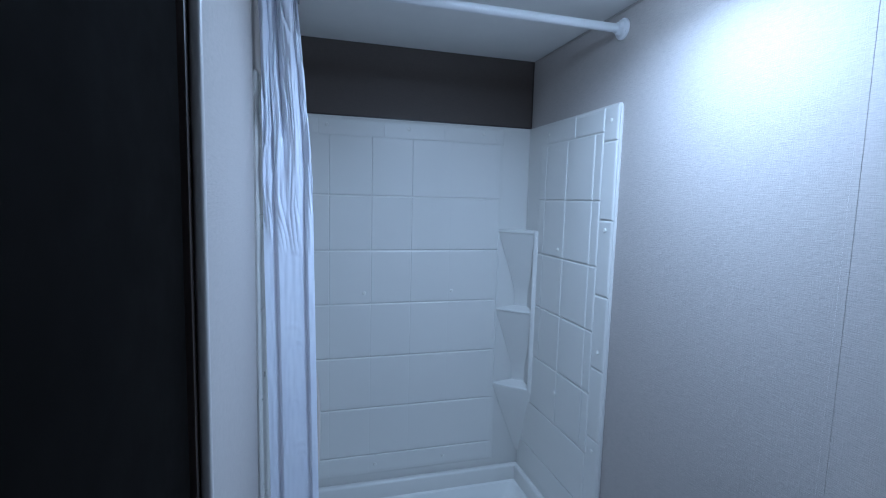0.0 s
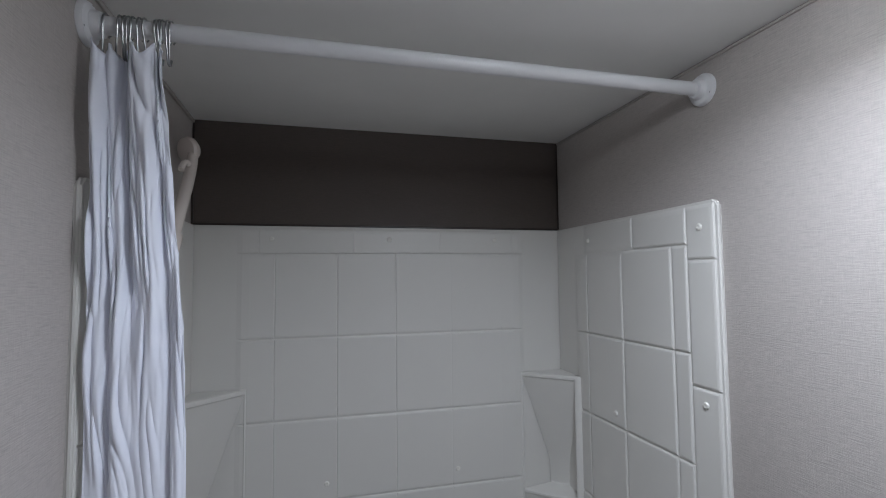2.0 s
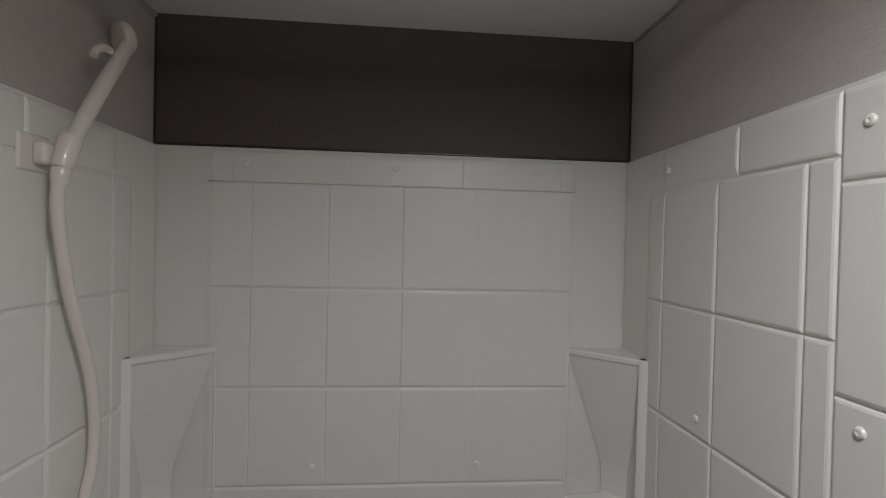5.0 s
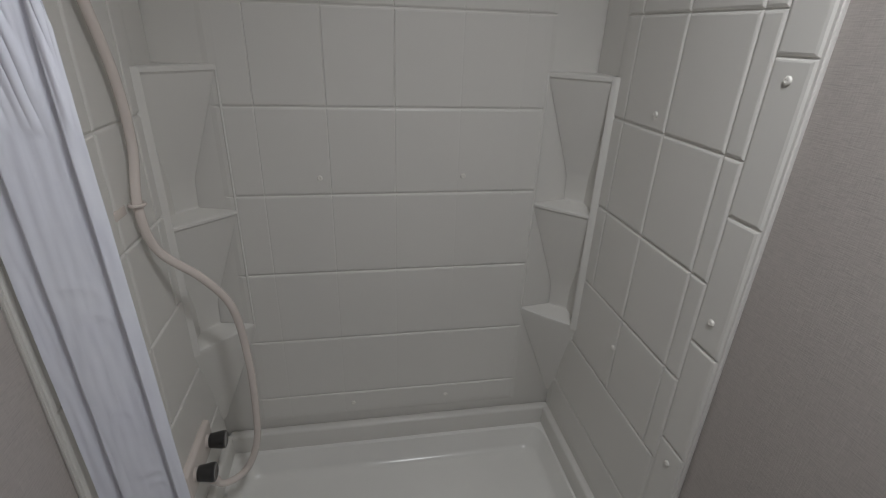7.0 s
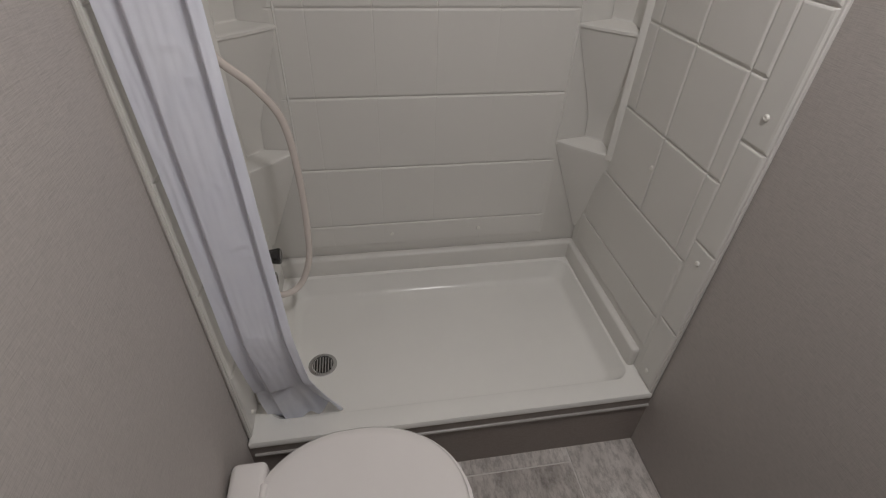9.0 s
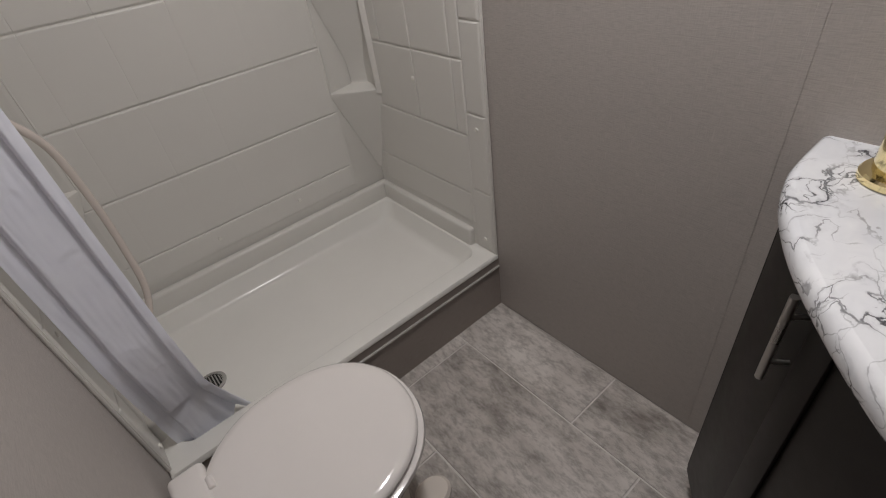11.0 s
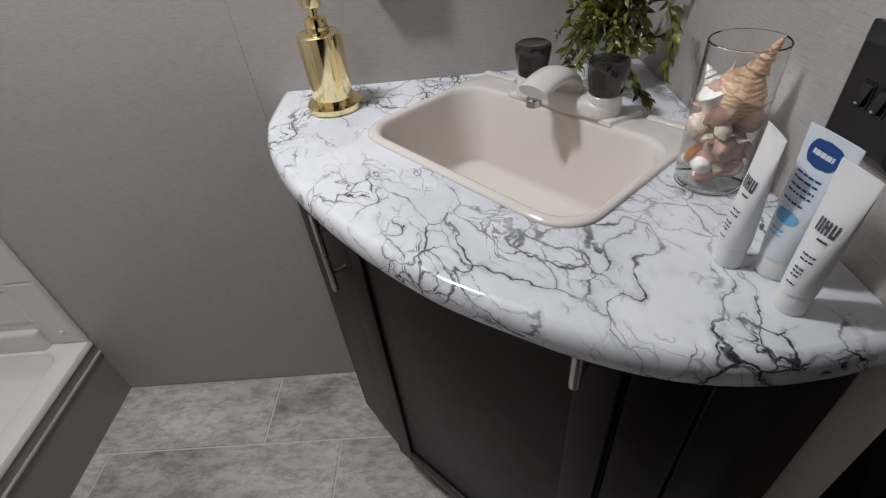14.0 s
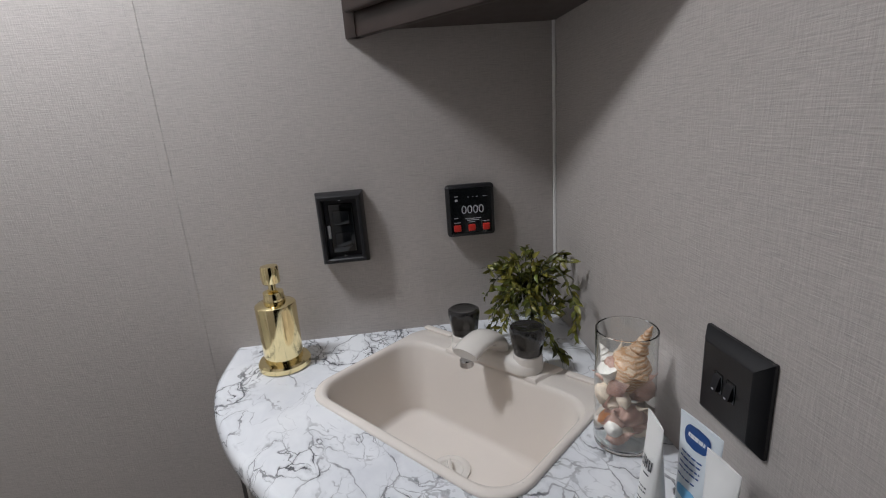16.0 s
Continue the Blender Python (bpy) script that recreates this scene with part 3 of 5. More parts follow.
loft(bm, rings[:8], cap1=False)
part("rim", bm, PAN, pan, smooth=40)
drain = thing("drain", (0.267, 1.808, 0.1525), "round steel shower drain with a slotted grate", "drain")
bm = B(); lathe(bm, (0.267, 1.808, 0.1515), [(0.040, 0), (0.041, 0.0025), (0.037, 0.0045), (0.031, 0.004), (0.030, 0.0015), (0.001, 0.0015)], 36)
part("flange", bm, STEEL, drain)
# flat black disc: the shade inside the drain, put in as colour
bm = B(); lathe(bm, (0.267, 1.808, 0.1535), [(0.0285, 0), (0.0285, 0.0004)], 30)
part("shade_disc", bm, GLOSSBLACK, drain)
for k in range(-3, 4):
    bm = B()
    h = math.sqrt(0.0285 ** 2 - (k * 0.008) ** 2)
    box(bm, 0.267 + k * 0.008 - 0.002, 0.267 + k * 0.008 + 0.002, 1.808 - h, 1.808 + h, 0.1535, 0.1555, 0.0006, 1)
    part("bar", bm, STEEL, drain)

bm = B(); box(bm, XL, XR, 1.5425, 1.5585, 0, 0.2048)
solid("skirt_panel", bm, SKIRTPAPER, "taupe brown panel under the shower pan rim", "skirt panel", kind="structure", smooth=None)
bm = B(); pipe(bm, [(XL + 0.01, 1.5410, 0.171), (XR - 0.001, 1.5410, 0.171)], 0.0048, 12)
solid("trim_bead", bm, BEAD, "shiny grey bead between pan rim and skirt", "trim", kind="structure")

# ---- curtain rod, hooks, curtain ----
ROD_Y, ROD_Z = 1.570, 1.974
rod = thing("curtain_rod", (0.62, ROD_Y, ROD_Z), "straight white curtain rod with round end flanges", "curtain rod")
bm = B(); pipe(bm, [(XL + 0.01, ROD_Y, ROD_Z), (XR - 0.01, ROD_Y, ROD_Z)], 0.0128, 20)
part("tube", bm, RODMAT, rod)
for x, s in ((XL, 1), (XR, -1)):
    bm = B(); lathe(bm, (x + s * 0.0006, ROD_Y, ROD_Z), [(0.031, 0), (0.031, 0.004), (0.0285, 0.008), (0.020, 0.011), (0.0175, 0.022), (0.013, 0.024)], 32, (s, 0, 0))
    f = part("flange", bm, RODMAT, rod)
    for a in (90, 210, 330):
        bm = B(); lathe(bm, (x + s * 0.0075, ROD_Y + 0.024 * math.cos(radians(a)), ROD_Z + 0.024 * math.sin(radians(a))), [(0.0035, 0), (0.0033, 0.0018), (0.001, 0.0022)], 10, (s, 0, 0))
        part("screw", bm, STEEL, f)

rng = random.Random(4)
HOOKX = (0.137, 0.160, 0.167, 0.174, 0.181, 0.190, 0.197, 0.216, 0.222, 0.229, 0.236, 0.243)
for x in [0.137 + (x - 0.137) * 0.78 for x in HOOKX]:
    hook = thing("curtain_hook", (x, ROD_Y, ROD_Z), "steel wire shower curtain hook on the rod", "curtain hook", "hooks on the curtain rod")
    lean = rng.uniform(-0.006, 0.006)
    pts = []
    for k in range(13):
        a = radians(-60 + 260 * k / 12)
        pts.append((x + lean * 0.2, ROD_Y + 0.0155 * math.cos(a), ROD_Z + 0.0155 * math.sin(a)))
    pts += [(x + lean * 0.6, ROD_Y - 0.010, ROD_Z - 0.024), (x + lean, ROD_Y - 0.004, ROD_Z - 0.044), (x + lean, ROD_Y + 0.004, ROD_Z - 0.048), (x + lean, ROD_Y + 0.008, ROD_Z - 0.038)]
    bm = B(); pipe(bm, smooth_line(pts, 2), 0.0013, 6)
    part("wire", bm, HOOKWIRE, hook)

NC, NR = 200, 300
ZT, ZB = 1.938, 0.165
CREASES = [(0.58, 1.300, 0.20), (0.50, 1.105, 0.22), (0.62, 1.062, 0.14), (0.55, 0.905, 0.12), (0.66, 0.782, 0.20), (0.70, 0.758, 0.12), (0.45, 0.560, 0.14), (0.62, 0.480, 0.18)]

PANELS = [(-0.3, -0.004), (0.20, 0.010), (0.27, 0.0), (0.84, 0.014), (0.89, 0.004), (1.4, 0.024)]


def fold(u, z):
    """Plan of the gathered curtain: u from one hem to the other."""
    h = (ZT - z) / (ZT - ZB)
    wide = 0.092 + 0.021 * min(1, h * 4) + 0.016 * h
    tight = max(0.0, 1 - h / 0.36)
    calm = 1 - tight
    v = u + 0.035 * noise.noise(Vector((u * 2.5, h * 2.0, 2.2))) + 0.035 * noise.noise(Vector((u * 6, h * 7.0, 5.1))) * tight
    x = 0.124 + v * wide + 0.018 * h
    # below: a broad smooth panel between one deep valley and a narrow hem fold
    drift = 0.05 * math.sin(2.6 * h)
    y = 1.552 + 0.010 * tight * math.sin(2 * math.pi * 1.2 * v - 1.2)
    w = v - drift * (1 - v)
    for (w0, y0), (w1, y1) in zip(PANELS, PANELS[1:]):
        if w0 <= w <= w1:
            f = (w - w0) / (w1 - w0)
            y += calm * (y0 + (y1 - y0) * f * f * (3 - 2 * f) if y1 < y0 else y0 + (y1 - y0) * f)
    # above: crushed pleats that run together and part again
    ph = 2.2 * math.sin(3.1 * u + 1.0) + 3.0 * noise.noise(Vector((u * 2.5, h * 5.0, 1.5)))
    y += tight ** 0.6 * 0.0085 * math.sin(2 * math.pi * 4.2 * v + ph)
    ridge = 1 - 2 * abs(noise.noise(Vector((u * 12 + 2.2 * noise.noise(Vector((u * 4, h * 9, 7.0))), h * 10, 8.0))))
    y += 0.017 * tight ** 0.7 * (ridge - 0.5) + 0.0045 * tight * noise.noise(Vector((u * 26, h * 30, 2.0)))
    y += (0.0015 + 0.0025 * tight) * noise.noise(Vector((u * 4, h * 2.0, 3.0))) + 0.0009 * noise.noise(Vector((u * 14, h * 30, 6.0)))
    for cv, cz, half in CREASES:
        bend = cz + 0.010 * math.cos((v - cv) / half * 1.4)
        if abs(v - cv) < half and abs(z - bend) < 0.03:
            q = (z - bend) / 0.0065
            y -= 0.0011 * (1 - ((v - cv) / half) ** 2) * (math.exp(-q * q) - 0.6 * math.exp(-(q + 1.6) ** 2))
    x += 0.004 * tight * math.sin(2 * math.pi * 4.2 * v + ph + 1.2)
    low = max(0.0, (h - 0.78) / 0.22)
    y += 0.075 * low ** 1.2
    kick = max(0.0, (u - 0.45) / 0.55) * max(0.0, (h - 0.88) / 0.12) ** 1.2
    x += 0.046 * kick + 0.008 * low
    y += 0.020 * kick * math.sin(u * 24) + 0.030 * kick
    return x, max(y, 1.512 if h < 0.9 else 1.60)


bm = B()
grid = []
for j in range(NR + 1):
    z = ZT + (ZB - ZT) * j / NR
    row = []
    for i in range(NC + 1):
        u = i / NC
        x, y = fold(u, z)
        top = 0.010 * math.sin(2 * math.pi * 5.5 * u) * max(0, 1 - j / 6)
        row.append(bm.verts.new((max(x, XL + 0.014), y, z + top + (0.004 * math.sin(u * 25) if j == NR else 0))))
    grid.append(row)
for a, b in zip(grid, grid[1:]):
    for k in range(NC):
        bm.faces.new((a[k], a[k + 1], b[k + 1], b[k]))
curtain = solid("shower_curtain", bm, CLOTH, "white fabric shower curtain bunched against the wall", "shower curtain", (0.19, 1.53, 1.94), smooth=80)
th = curtain.modifiers.new("thickness", "SOLIDIFY")
th.thickness = 0.0012

# ---- hand shower, hose, tap ----
shower = thing("hand_shower", (XL + 0.012, 1.83, 1.68), "beige plastic hand shower in its wall bracket", "hand shower")
bm = B()
box(bm, XL + 0.010, XL + 0.018, 1.785, 1.842, 1.650, 1.702, 0.004, 3)
box(bm, XL + 0.016, XL + 0.036, 1.806, 1.840, 1.660, 1.692, 0.006, 3)
br = part("bracket", bm, BISCUIT, shower)
bm = B(); lathe(bm, (XL + 0.044, 1.824, 1.657), [(0.0125, 0), (0.0140, 0.004), (0.0155, 0.044), (0.0135, 0.050), (0.010, 0.051)], 24, (0.08, 0.30, 0.93))
part("cradle", bm, BISCUIT, br)
hp = smooth_line([(XL + 0.044, 1.827, 1.664), (XL + 0.046, 1.866, 1.733), (XL + 0.048, 1.918, 1.812), (XL + 0.046, 1.964, 1.872), (XL + 0.044, 1.984, 1.905)], 6)
bm = B(); pipe(bm, hp, [0.0095 + 0.0030 * math.sin(math.pi * k / (len(hp) - 1)) for k in range(len(hp))], 18)
part("handle", bm, BISCUIT, shower)
bm = B(); lathe(bm, (XL + 0.030, 1.982, 1.906), [(0.018, -0.004), (0.027, -0.002), (0.030, 0.004), (0.028, 0.012), (0.020, 0.021), (0.006, 0.025)], 28, (0.6, 0.75, 0.2))
part("spray_head", bm, BISCUIT, shower)
bm = B(); pipe(bm, smooth_line([(XL + 0.050, 1.925, 1.862), (XL + 0.046, 1.912, 1.862), (XL + 0.044, 1.898, 1.852), (XL + 0.044, 1.892, 1.842)], 5), 0.0065, 10)
part("hook", bm, BISCUIT, shower)

HOSE = [(XL + 0.046, 1.822, 1.655), (XL + 0.042, 1.822, 1.600), (XL + 0.036, 1.856, 1.480), (XL + 0.036, 1.910, 1.330), (XL + 0.034, 1.922, 1.210), (XL + 0.030, 1.896, 1.100), (XL + 0.044, 1.902, 1.008),
        (XL + 0.105, 1.930, 0.928), (XL + 0.148, 1.950, 0.840), (XL + 0.160, 1.962, 0.690), (XL + 0.158, 1.962, 0.540), (XL + 0.148, 1.955, 0.430), (XL + 0.115, 1.940, 0.355), (XL + 0.070, 1.91, 0.350), (XL + 0.042, 1.90, 0.385)]
hose = thing("shower_hose", HOSE[0], "beige shower hose hanging from bracket to tap", "hose")
bm = B(); pipe(bm, smooth_line(HOSE, 8), 0.0088, 14)
part("tube", bm, BISCUIT, hose)
for a, b in ((HOSE[0], HOSE[1]), (HOSE[-1], HOSE[-2])):
    d = (Vector(b) - Vector(a)).normalized()
    bm = B(); lathe(bm, a, [(0.0105, -0.004), (0.0125, 0), (0.0122, 0.014), (0.0095, 0.024)], 18, d)
    part("coupling", bm, BISCUIT, hose)
clip = thing("hose_clip", (XL + 0.012, 1.86, 1.105), "small beige wall clip holding the hose", "clip")
bm = B(); box(bm, XL + 0.010, XL + 0.016, 1.838, 1.882, 1.092, 1.110, 0.002)
part("plate", bm, BISCUIT, clip)
bm = B(); pipe(bm, [(XL + 0.030 + 0.0125 * math.cos(radians(a)), 1.896 + 0.0125 * math.sin(radians(a)), 1.105) for a in range(-200, 100, 20)], 0.0036, 8)
part("ring", bm, BISCUIT, clip)


def knob(bm, c, ax, r, h):
    ax = Vector(ax).normalized()
    rings = []
    for f, q in ((0.66, 0), (0.80, 0.05), (0.92, 0.5), (1.0, 0.86), (0.95, 0.96), (0.80, 1.0), (0.72, 0.985), (0.3, 0.97)):
        ring = circle(Vector(c) + ax * (h * q), r * f, 40, ax)
        if 0.05 < q < 0.9:
            cc = Vector(c) + ax * (h * q)
            ring = [cc + (p - cc) * (1 + (0.055 if k % 5 in (0,) else 0) * -1) for k, p in enumerate(ring)]
        rings.append(ring)
    loft(bm, rings)


mixer = thing("shower_tap", (XL + 0.01, 1.905, 0.44), "beige two-handle shower tap with smoked knobs", "tap")
bm = B(); box(bm, XL + 0.009, XL + 0.030, 1.815, 2.000, 0.405, 0.485, 0.007, 3)
part("body", bm, BISCUIT, mixer)
for y in (1.858, 1.958):
    bm = B(); lathe(bm, (XL + 0.028, y, 0.450), [(0.017, 0), (0.016, 0.008), (0.012, 0.010)], 20, (1, 0, 0))
    part("collar", bm, BISCUIT, mixer)
    bm = B(); knob(bm, (XL + 0.036, y, 0.450), (1, 0, 0), 0.023, 0.040)
    part("knob", bm, SMOKE, mixer, "smoked clear acrylic knob")

# ---- toilet ----
TZ, TY = 0.352, 1.288
toilet = thing("toilet", (0.33, TY, 0), "off-white plastic toilet with its lid closed", "toilet")


def oval(x0, x1, hw, z, back=0.62, n=48, dx=0.0):
    """Egg-shaped outline: blunt at the hinge, round in front."""
    out = []
    cx, hl = (x0 + x1) / 2, (x1 - x0) / 2
    for k in range(n):
        a = 2 * math.pi * k / n
        c, s = math.cos(a), math.sin(a)
        p = 2.15 if c > 0 else 2.9
        x = math.copysign(abs(c) ** (2 / p), c)
        y = math.copysign(abs(s) ** (2 / p), s)
        w = 1.0 if x > -0.15 else 1.0 - (1 - back) * ((-0.15 - x) / 0.85) ** 1.5
        out.append(Vector((cx + hl * x + dx, TY + hw * w * y, z)))
    return out


bm = B()
loft(bm, [oval(0.1703, 0.5857, 0.1832, TZ - 0.020, 0.8), oval(0.1680, 0.5880, 0.1853, TZ - 0.014, 0.8), oval(0.1680, 0.5880, 0.1853, TZ - 0.009, 0.8), oval(0.1725, 0.5812, 0.1789, TZ - 0.003, 0.8), oval(0.1873, 0.5619, 0.1619, TZ, 0.8), oval(0.2497, 0.4768, 0.0958, TZ + 0.002, 0.8)])
part("lid", bm, TOILETMAT, toilet, smooth=50)
bm = B()
loft(bm, [oval(0.1646, 0.5971, 0.1917, TZ - 0.042, 0.8), oval(0.1623, 0.6005, 0.1949, TZ - 0.034, 0.8), oval(0.1646, 0.5982, 0.1928, TZ - 0.026, 0.8), oval(0.1816, 0.5789, 0.1757, TZ - 0.022, 0.8)])
part("seat", bm, TOILETMAT, toilet, smooth=50)
bm = B()
loft(bm, [oval(0.1419, 0.5732, 0.1736, TZ - 0.050, 0.85), oval(0.1362, 0.5903, 0.1853, TZ - 0.058, 0.85), oval(0.1362, 0.5857, 0.1832, TZ - 0.075, 0.85), oval(0.1476, 0.5449, 0.1544, TZ - 0.16, 0.9), oval(0.1589, 0.4654, 0.1118, TZ - 0.22, 0.95), oval(0.1362, 0.4768, 0.1171, 0.05, 0.95), oval(0.1249, 0.5222, 0.1331, 0.02, 0.95), oval(0.1249, 0.5222, 0.1331, 0.0, 0.95)])
part("bowl", bm, PORCELAIN, toilet, smooth=60)
bm = B(); box(bm, 0.126, 0.196, TY - 0.135, TY + 0.135, TZ - 0.075, TZ + 0.003, 0.013, 4)
part("hinge_cover", bm, TOILETMAT, toilet)
for dy in (-0.07, 0.07):
    bm = B(); lathe(bm, (0.195, TY + dy - 0.015, TZ - 0.002), [(0.006, 0), (0.0075, 0.002), (0.0075, 0.028), (0.006, 0.03)], 14, (0, 1, 0))
    part("hinge", bm, TOILETMAT, toilet)
bm = B(); loft(bm, [[Vector((0.545 + 0.046 * math.cos(a) * q, 1.180 + 0.038 * math.sin(a) * q, z)) for a in [2 * math.pi * k / 24 for k in range(24)]] for q, z in ((0.8, 0.042), (1.0, 0.048), (1.0, 0.064), (0.85, 0.072))])
part("flush_pedal", bm, PORCELAIN, toilet)
bm = B(); pipe(bm, [(0.42, 1.21, 0.04), (0.535, 1.182, 0.056)], 0.012, 12)
part("pedal_arm", bm, PORCELAIN, toilet)

# ---- vanity ----
ZV = 0.825
OUT = smooth_line([(0.532, YF, 0), (0.522, 0.262, 0), (0.519, 0.318, 0), (0.528, 0.378, 0), (0.551, 0.438, 0), (0.588, 0.502, 0), (0.641, 0.578, 0), (0.732, 0.670, 0), (0.838, 0.752, 0), (0.93, 0.803, 0), (1.005, 0.828, 0), (1.06, 0.835, 0), (XR, 0.836, 0)], 4)
CORNER = Vector((XR, YF, 0))


def counter_ring(shrink, z):
    """The counter's outline, drawn in from its front by shrink metres."""
    pts = []
    for k, p in enumerate(OUT):
        d = (OUT[min(k + 1, len(OUT) - 1)] - OUT[max(k - 1, 0)]).normalized()
        nrm = Vector((d.y, -d.x, 0))
        q = p + nrm * shrink
        if k == 0:
            q.y = YF
        if k == len(OUT) - 1:
            q.x = XR
        pts.append(Vector((min(q.x, XR - 0.0005), max(q.y, YF + 0.0005), z)))
    return pts + [Vector((XR - 0.0005, YF + 0.0005, z))]


# sink frame: u along its front edge, v towards the wall corner
SC, UA = Vector((0.910, 0.449, 0)), radians(221.6)
SU, SV = Vector((math.cos(UA), math.sin(UA), 0)), Vector((-math.sin(UA), math.cos(UA), 0))
SHX, SHY = 0.190, 0.142


def sink_rect(hx, hy, r, z, du=0.0, dv=0.0, n=6):
    c = SC + SU * du + SV * dv
    return rrect(c.x, c.y, hx, hy, r, z, UA, n)


def bowl_rect(hx, hy, r, z, bow):
    """The bowl's section: a rounded rectangle whose long sides swell outwards by bow in the middle."""
    c = SC + SV * BV
    ring = rrect(0, 0, hx, hy - bow, r, z, 0.0, 8)
    out = []
    for k, p in enumerate(ring):
        out.append(p)
        q = ring[(k + 1) % len(ring)]
        if (q - p).length > 0.02:
            out += [p.lerp(q, f / 12) for f in range(1, 12)]
    out = [Vector((p.x, p.y + math.copysign(bow * (1 - (p.x / hx) ** 2), p.y), z)) for p in out]
    return [Vector((c.x + SU.x * p.x + SV.x * p.y, c.y + SU.y * p.x + SV.y * p.y, z)) for p in out]


countertop = thing("countertop", (0.9, 0.45, ZV), "white marble-look laminate countertop with a rounded front", "countertop")
bm = B()
prof = [(0.010, -0.036), (0.003, -0.033), (0.0, -0.026), (0.0, -0.013), (0.0028, -0.005), (0.008, -0.001), (0.012, 0.0)]
vr = loft(bm, [counter_ring(s, ZV + dz) for s, dz in prof], cap0=False, cap1=False)
part("front_edge", bm, MARBLE, countertop, smooth=40)


def sheet(z, ring, hole_depth, name):
    """The flat of the counter between its outline and the sink's cut-out."""
    bm = B()
    outer = [bm.verts.new(p) for p in ring]
    hole = [bm.verts.new(p) for p in sink_rect(SHX - 0.012, SHY - 0.012, 0.05, z)]
    edges = [bm.edges.new((a, b)) for a, b in zip(outer, outer[1:] + outer[:1])]
    edges += [bm.edges.new((a, b)) for a, b in zip(hole, hole[1:] + hole[:1])]
    bmesh.ops.triangle_fill(bm, edges=edges, use_beauty=True)
    if hole_depth:
        low = [bm.verts.new(v.co - Vector((0, 0, hole_depth))) for v in hole]
        for k in range(len(hole)):
            bm.faces.new((hole[k], hole[(k + 1) % len(hole)], low[(k + 1) % len(hole)], low[k]))
    return part(name, bm, MARBLE, countertop, smooth=40)


sheet(ZV, counter_ring(0.012, ZV), 0.036, "top")
sheet(ZV - 0.036, counter_ring(0.010, ZV - 0.036), 0, "underside")

# sink: rim, deck and bowl in one moulding
sink = thing("sink", (SC.x, SC.y, ZV), "biscuit drop-in sink with a rear tap deck", "sink")
bm = B()
BV = -0.024
loft(bm, [sink_rect(SHX, SHY, 0.050, ZV + 0.0004), sink_rect(SHX, SHY, 0.050, ZV + 0.0022), sink_rect(SHX - 0.0012, SHY - 0.0012, 0.049, ZV + 0.0042), sink_rect(SHX - 0.0034, SHY - 0.0034, 0.048, ZV + 0.0055),
          sink_rect(SHX - 0.0075, SHY - 0.0335, 0.047, ZV + 0.0055, dv=BV)], cap0=False, cap1=False)
part("rim", bm, SINKMAT, sink, smooth=50)
bm = B()
rings = [bowl_rect(SHX - 0.0075, SHY - 0.0335, 0.047, ZV + 0.0055, 0.0), bowl_rect(SHX - 0.0105, SHY - 0.0365, 0.046, ZV + 0.0046, 0.0), bowl_rect(SHX - 0.0130, SHY - 0.0390, 0.046, ZV + 0.0018, 0.0), bowl_rect(SHX - 0.0142, SHY - 0.0402, 0.046, ZV - 0.004, 0.001)]
for k in range(11):
    a = radians(9.0 * k)
    ins = 0.018 + 0.013 * (1 - math.cos(a))
    rings.append(bowl_rect(SHX - 0.0142 - ins, SHY - 0.0402 - ins, 0.042 - 0.0016 * k, ZV - 0.108 - 0.013 * math.sin(a), 0.003))
rings += [bowl_rect(SHX - 0.085, SHY - 0.092, 0.018, ZV - 0.1225, 0.003), bowl_rect(SHX - 0.125, SHY - 0.106, 0.012, ZV - 0.125, 0.002)]
loft(bm, rings, cap0=False)
part("bowl", bm, SINKMAT, sink, smooth=60)
dc = SC + SV * (BV)
dcv = Vector((dc.x, dc.y, ZV - 0.1245))
bm = B(); lathe(bm, dcv, [(0.0310, 0), (0.0310, 0.0026), (0.0275, 0.0040), (0.0215, 0.0034), (0.019, 0.0012), (0.012, 0.001)], 28)
st = part("strainer", bm, TAPMAT, sink, "white plastic drain plug")
bm = B(); box(bm, dcv.x - 0.014, dcv.x + 0.014, dcv.y - 0.003, dcv.y + 0.003, dcv.z + 0.001, dcv.z + 0.012, 0.002)
part("plug_tab", bm, TAPMAT, st)
def deck_quad(lo, hi, v0, v1, z):
    """A trapezoid on the tap deck: half width lo at its front, hi at its rear."""
    return [SC + SU * a + SV * b + Vector((0, 0, z - SC.z)) for a, b in ((-lo, v0), (lo, v0), (hi, v1), (-hi, v1))]


bm = B()
loft(bm, [deck_quad(0.090, 0.104, 0.0790, SHY - 0.006, ZV + 0.0046), deck_quad(0.087, 0.101, 0.0805, SHY - 0.008, ZV + 0.0096), deck_quad(0.085, 0.099, 0.0825, SHY - 0.0095, ZV + 0.0106)], cap0=False)
part("tap_deck", bm, SINKMAT, sink, smooth=20)
for s in (-1, 1):
    bm = B()
    box(bm, s * 0.148 - 0.034, s * 0.148 + 0.034, SHY - 0.020, SHY - 0.008, 0.0045, 0.0100, 0.0025, 3, Matrix.Translation((SC.x, SC.y, ZV)) @ Matrix.Rotation(UA, 4, "Z"))
    part("soap_ledge", bm, SINKMAT, sink)

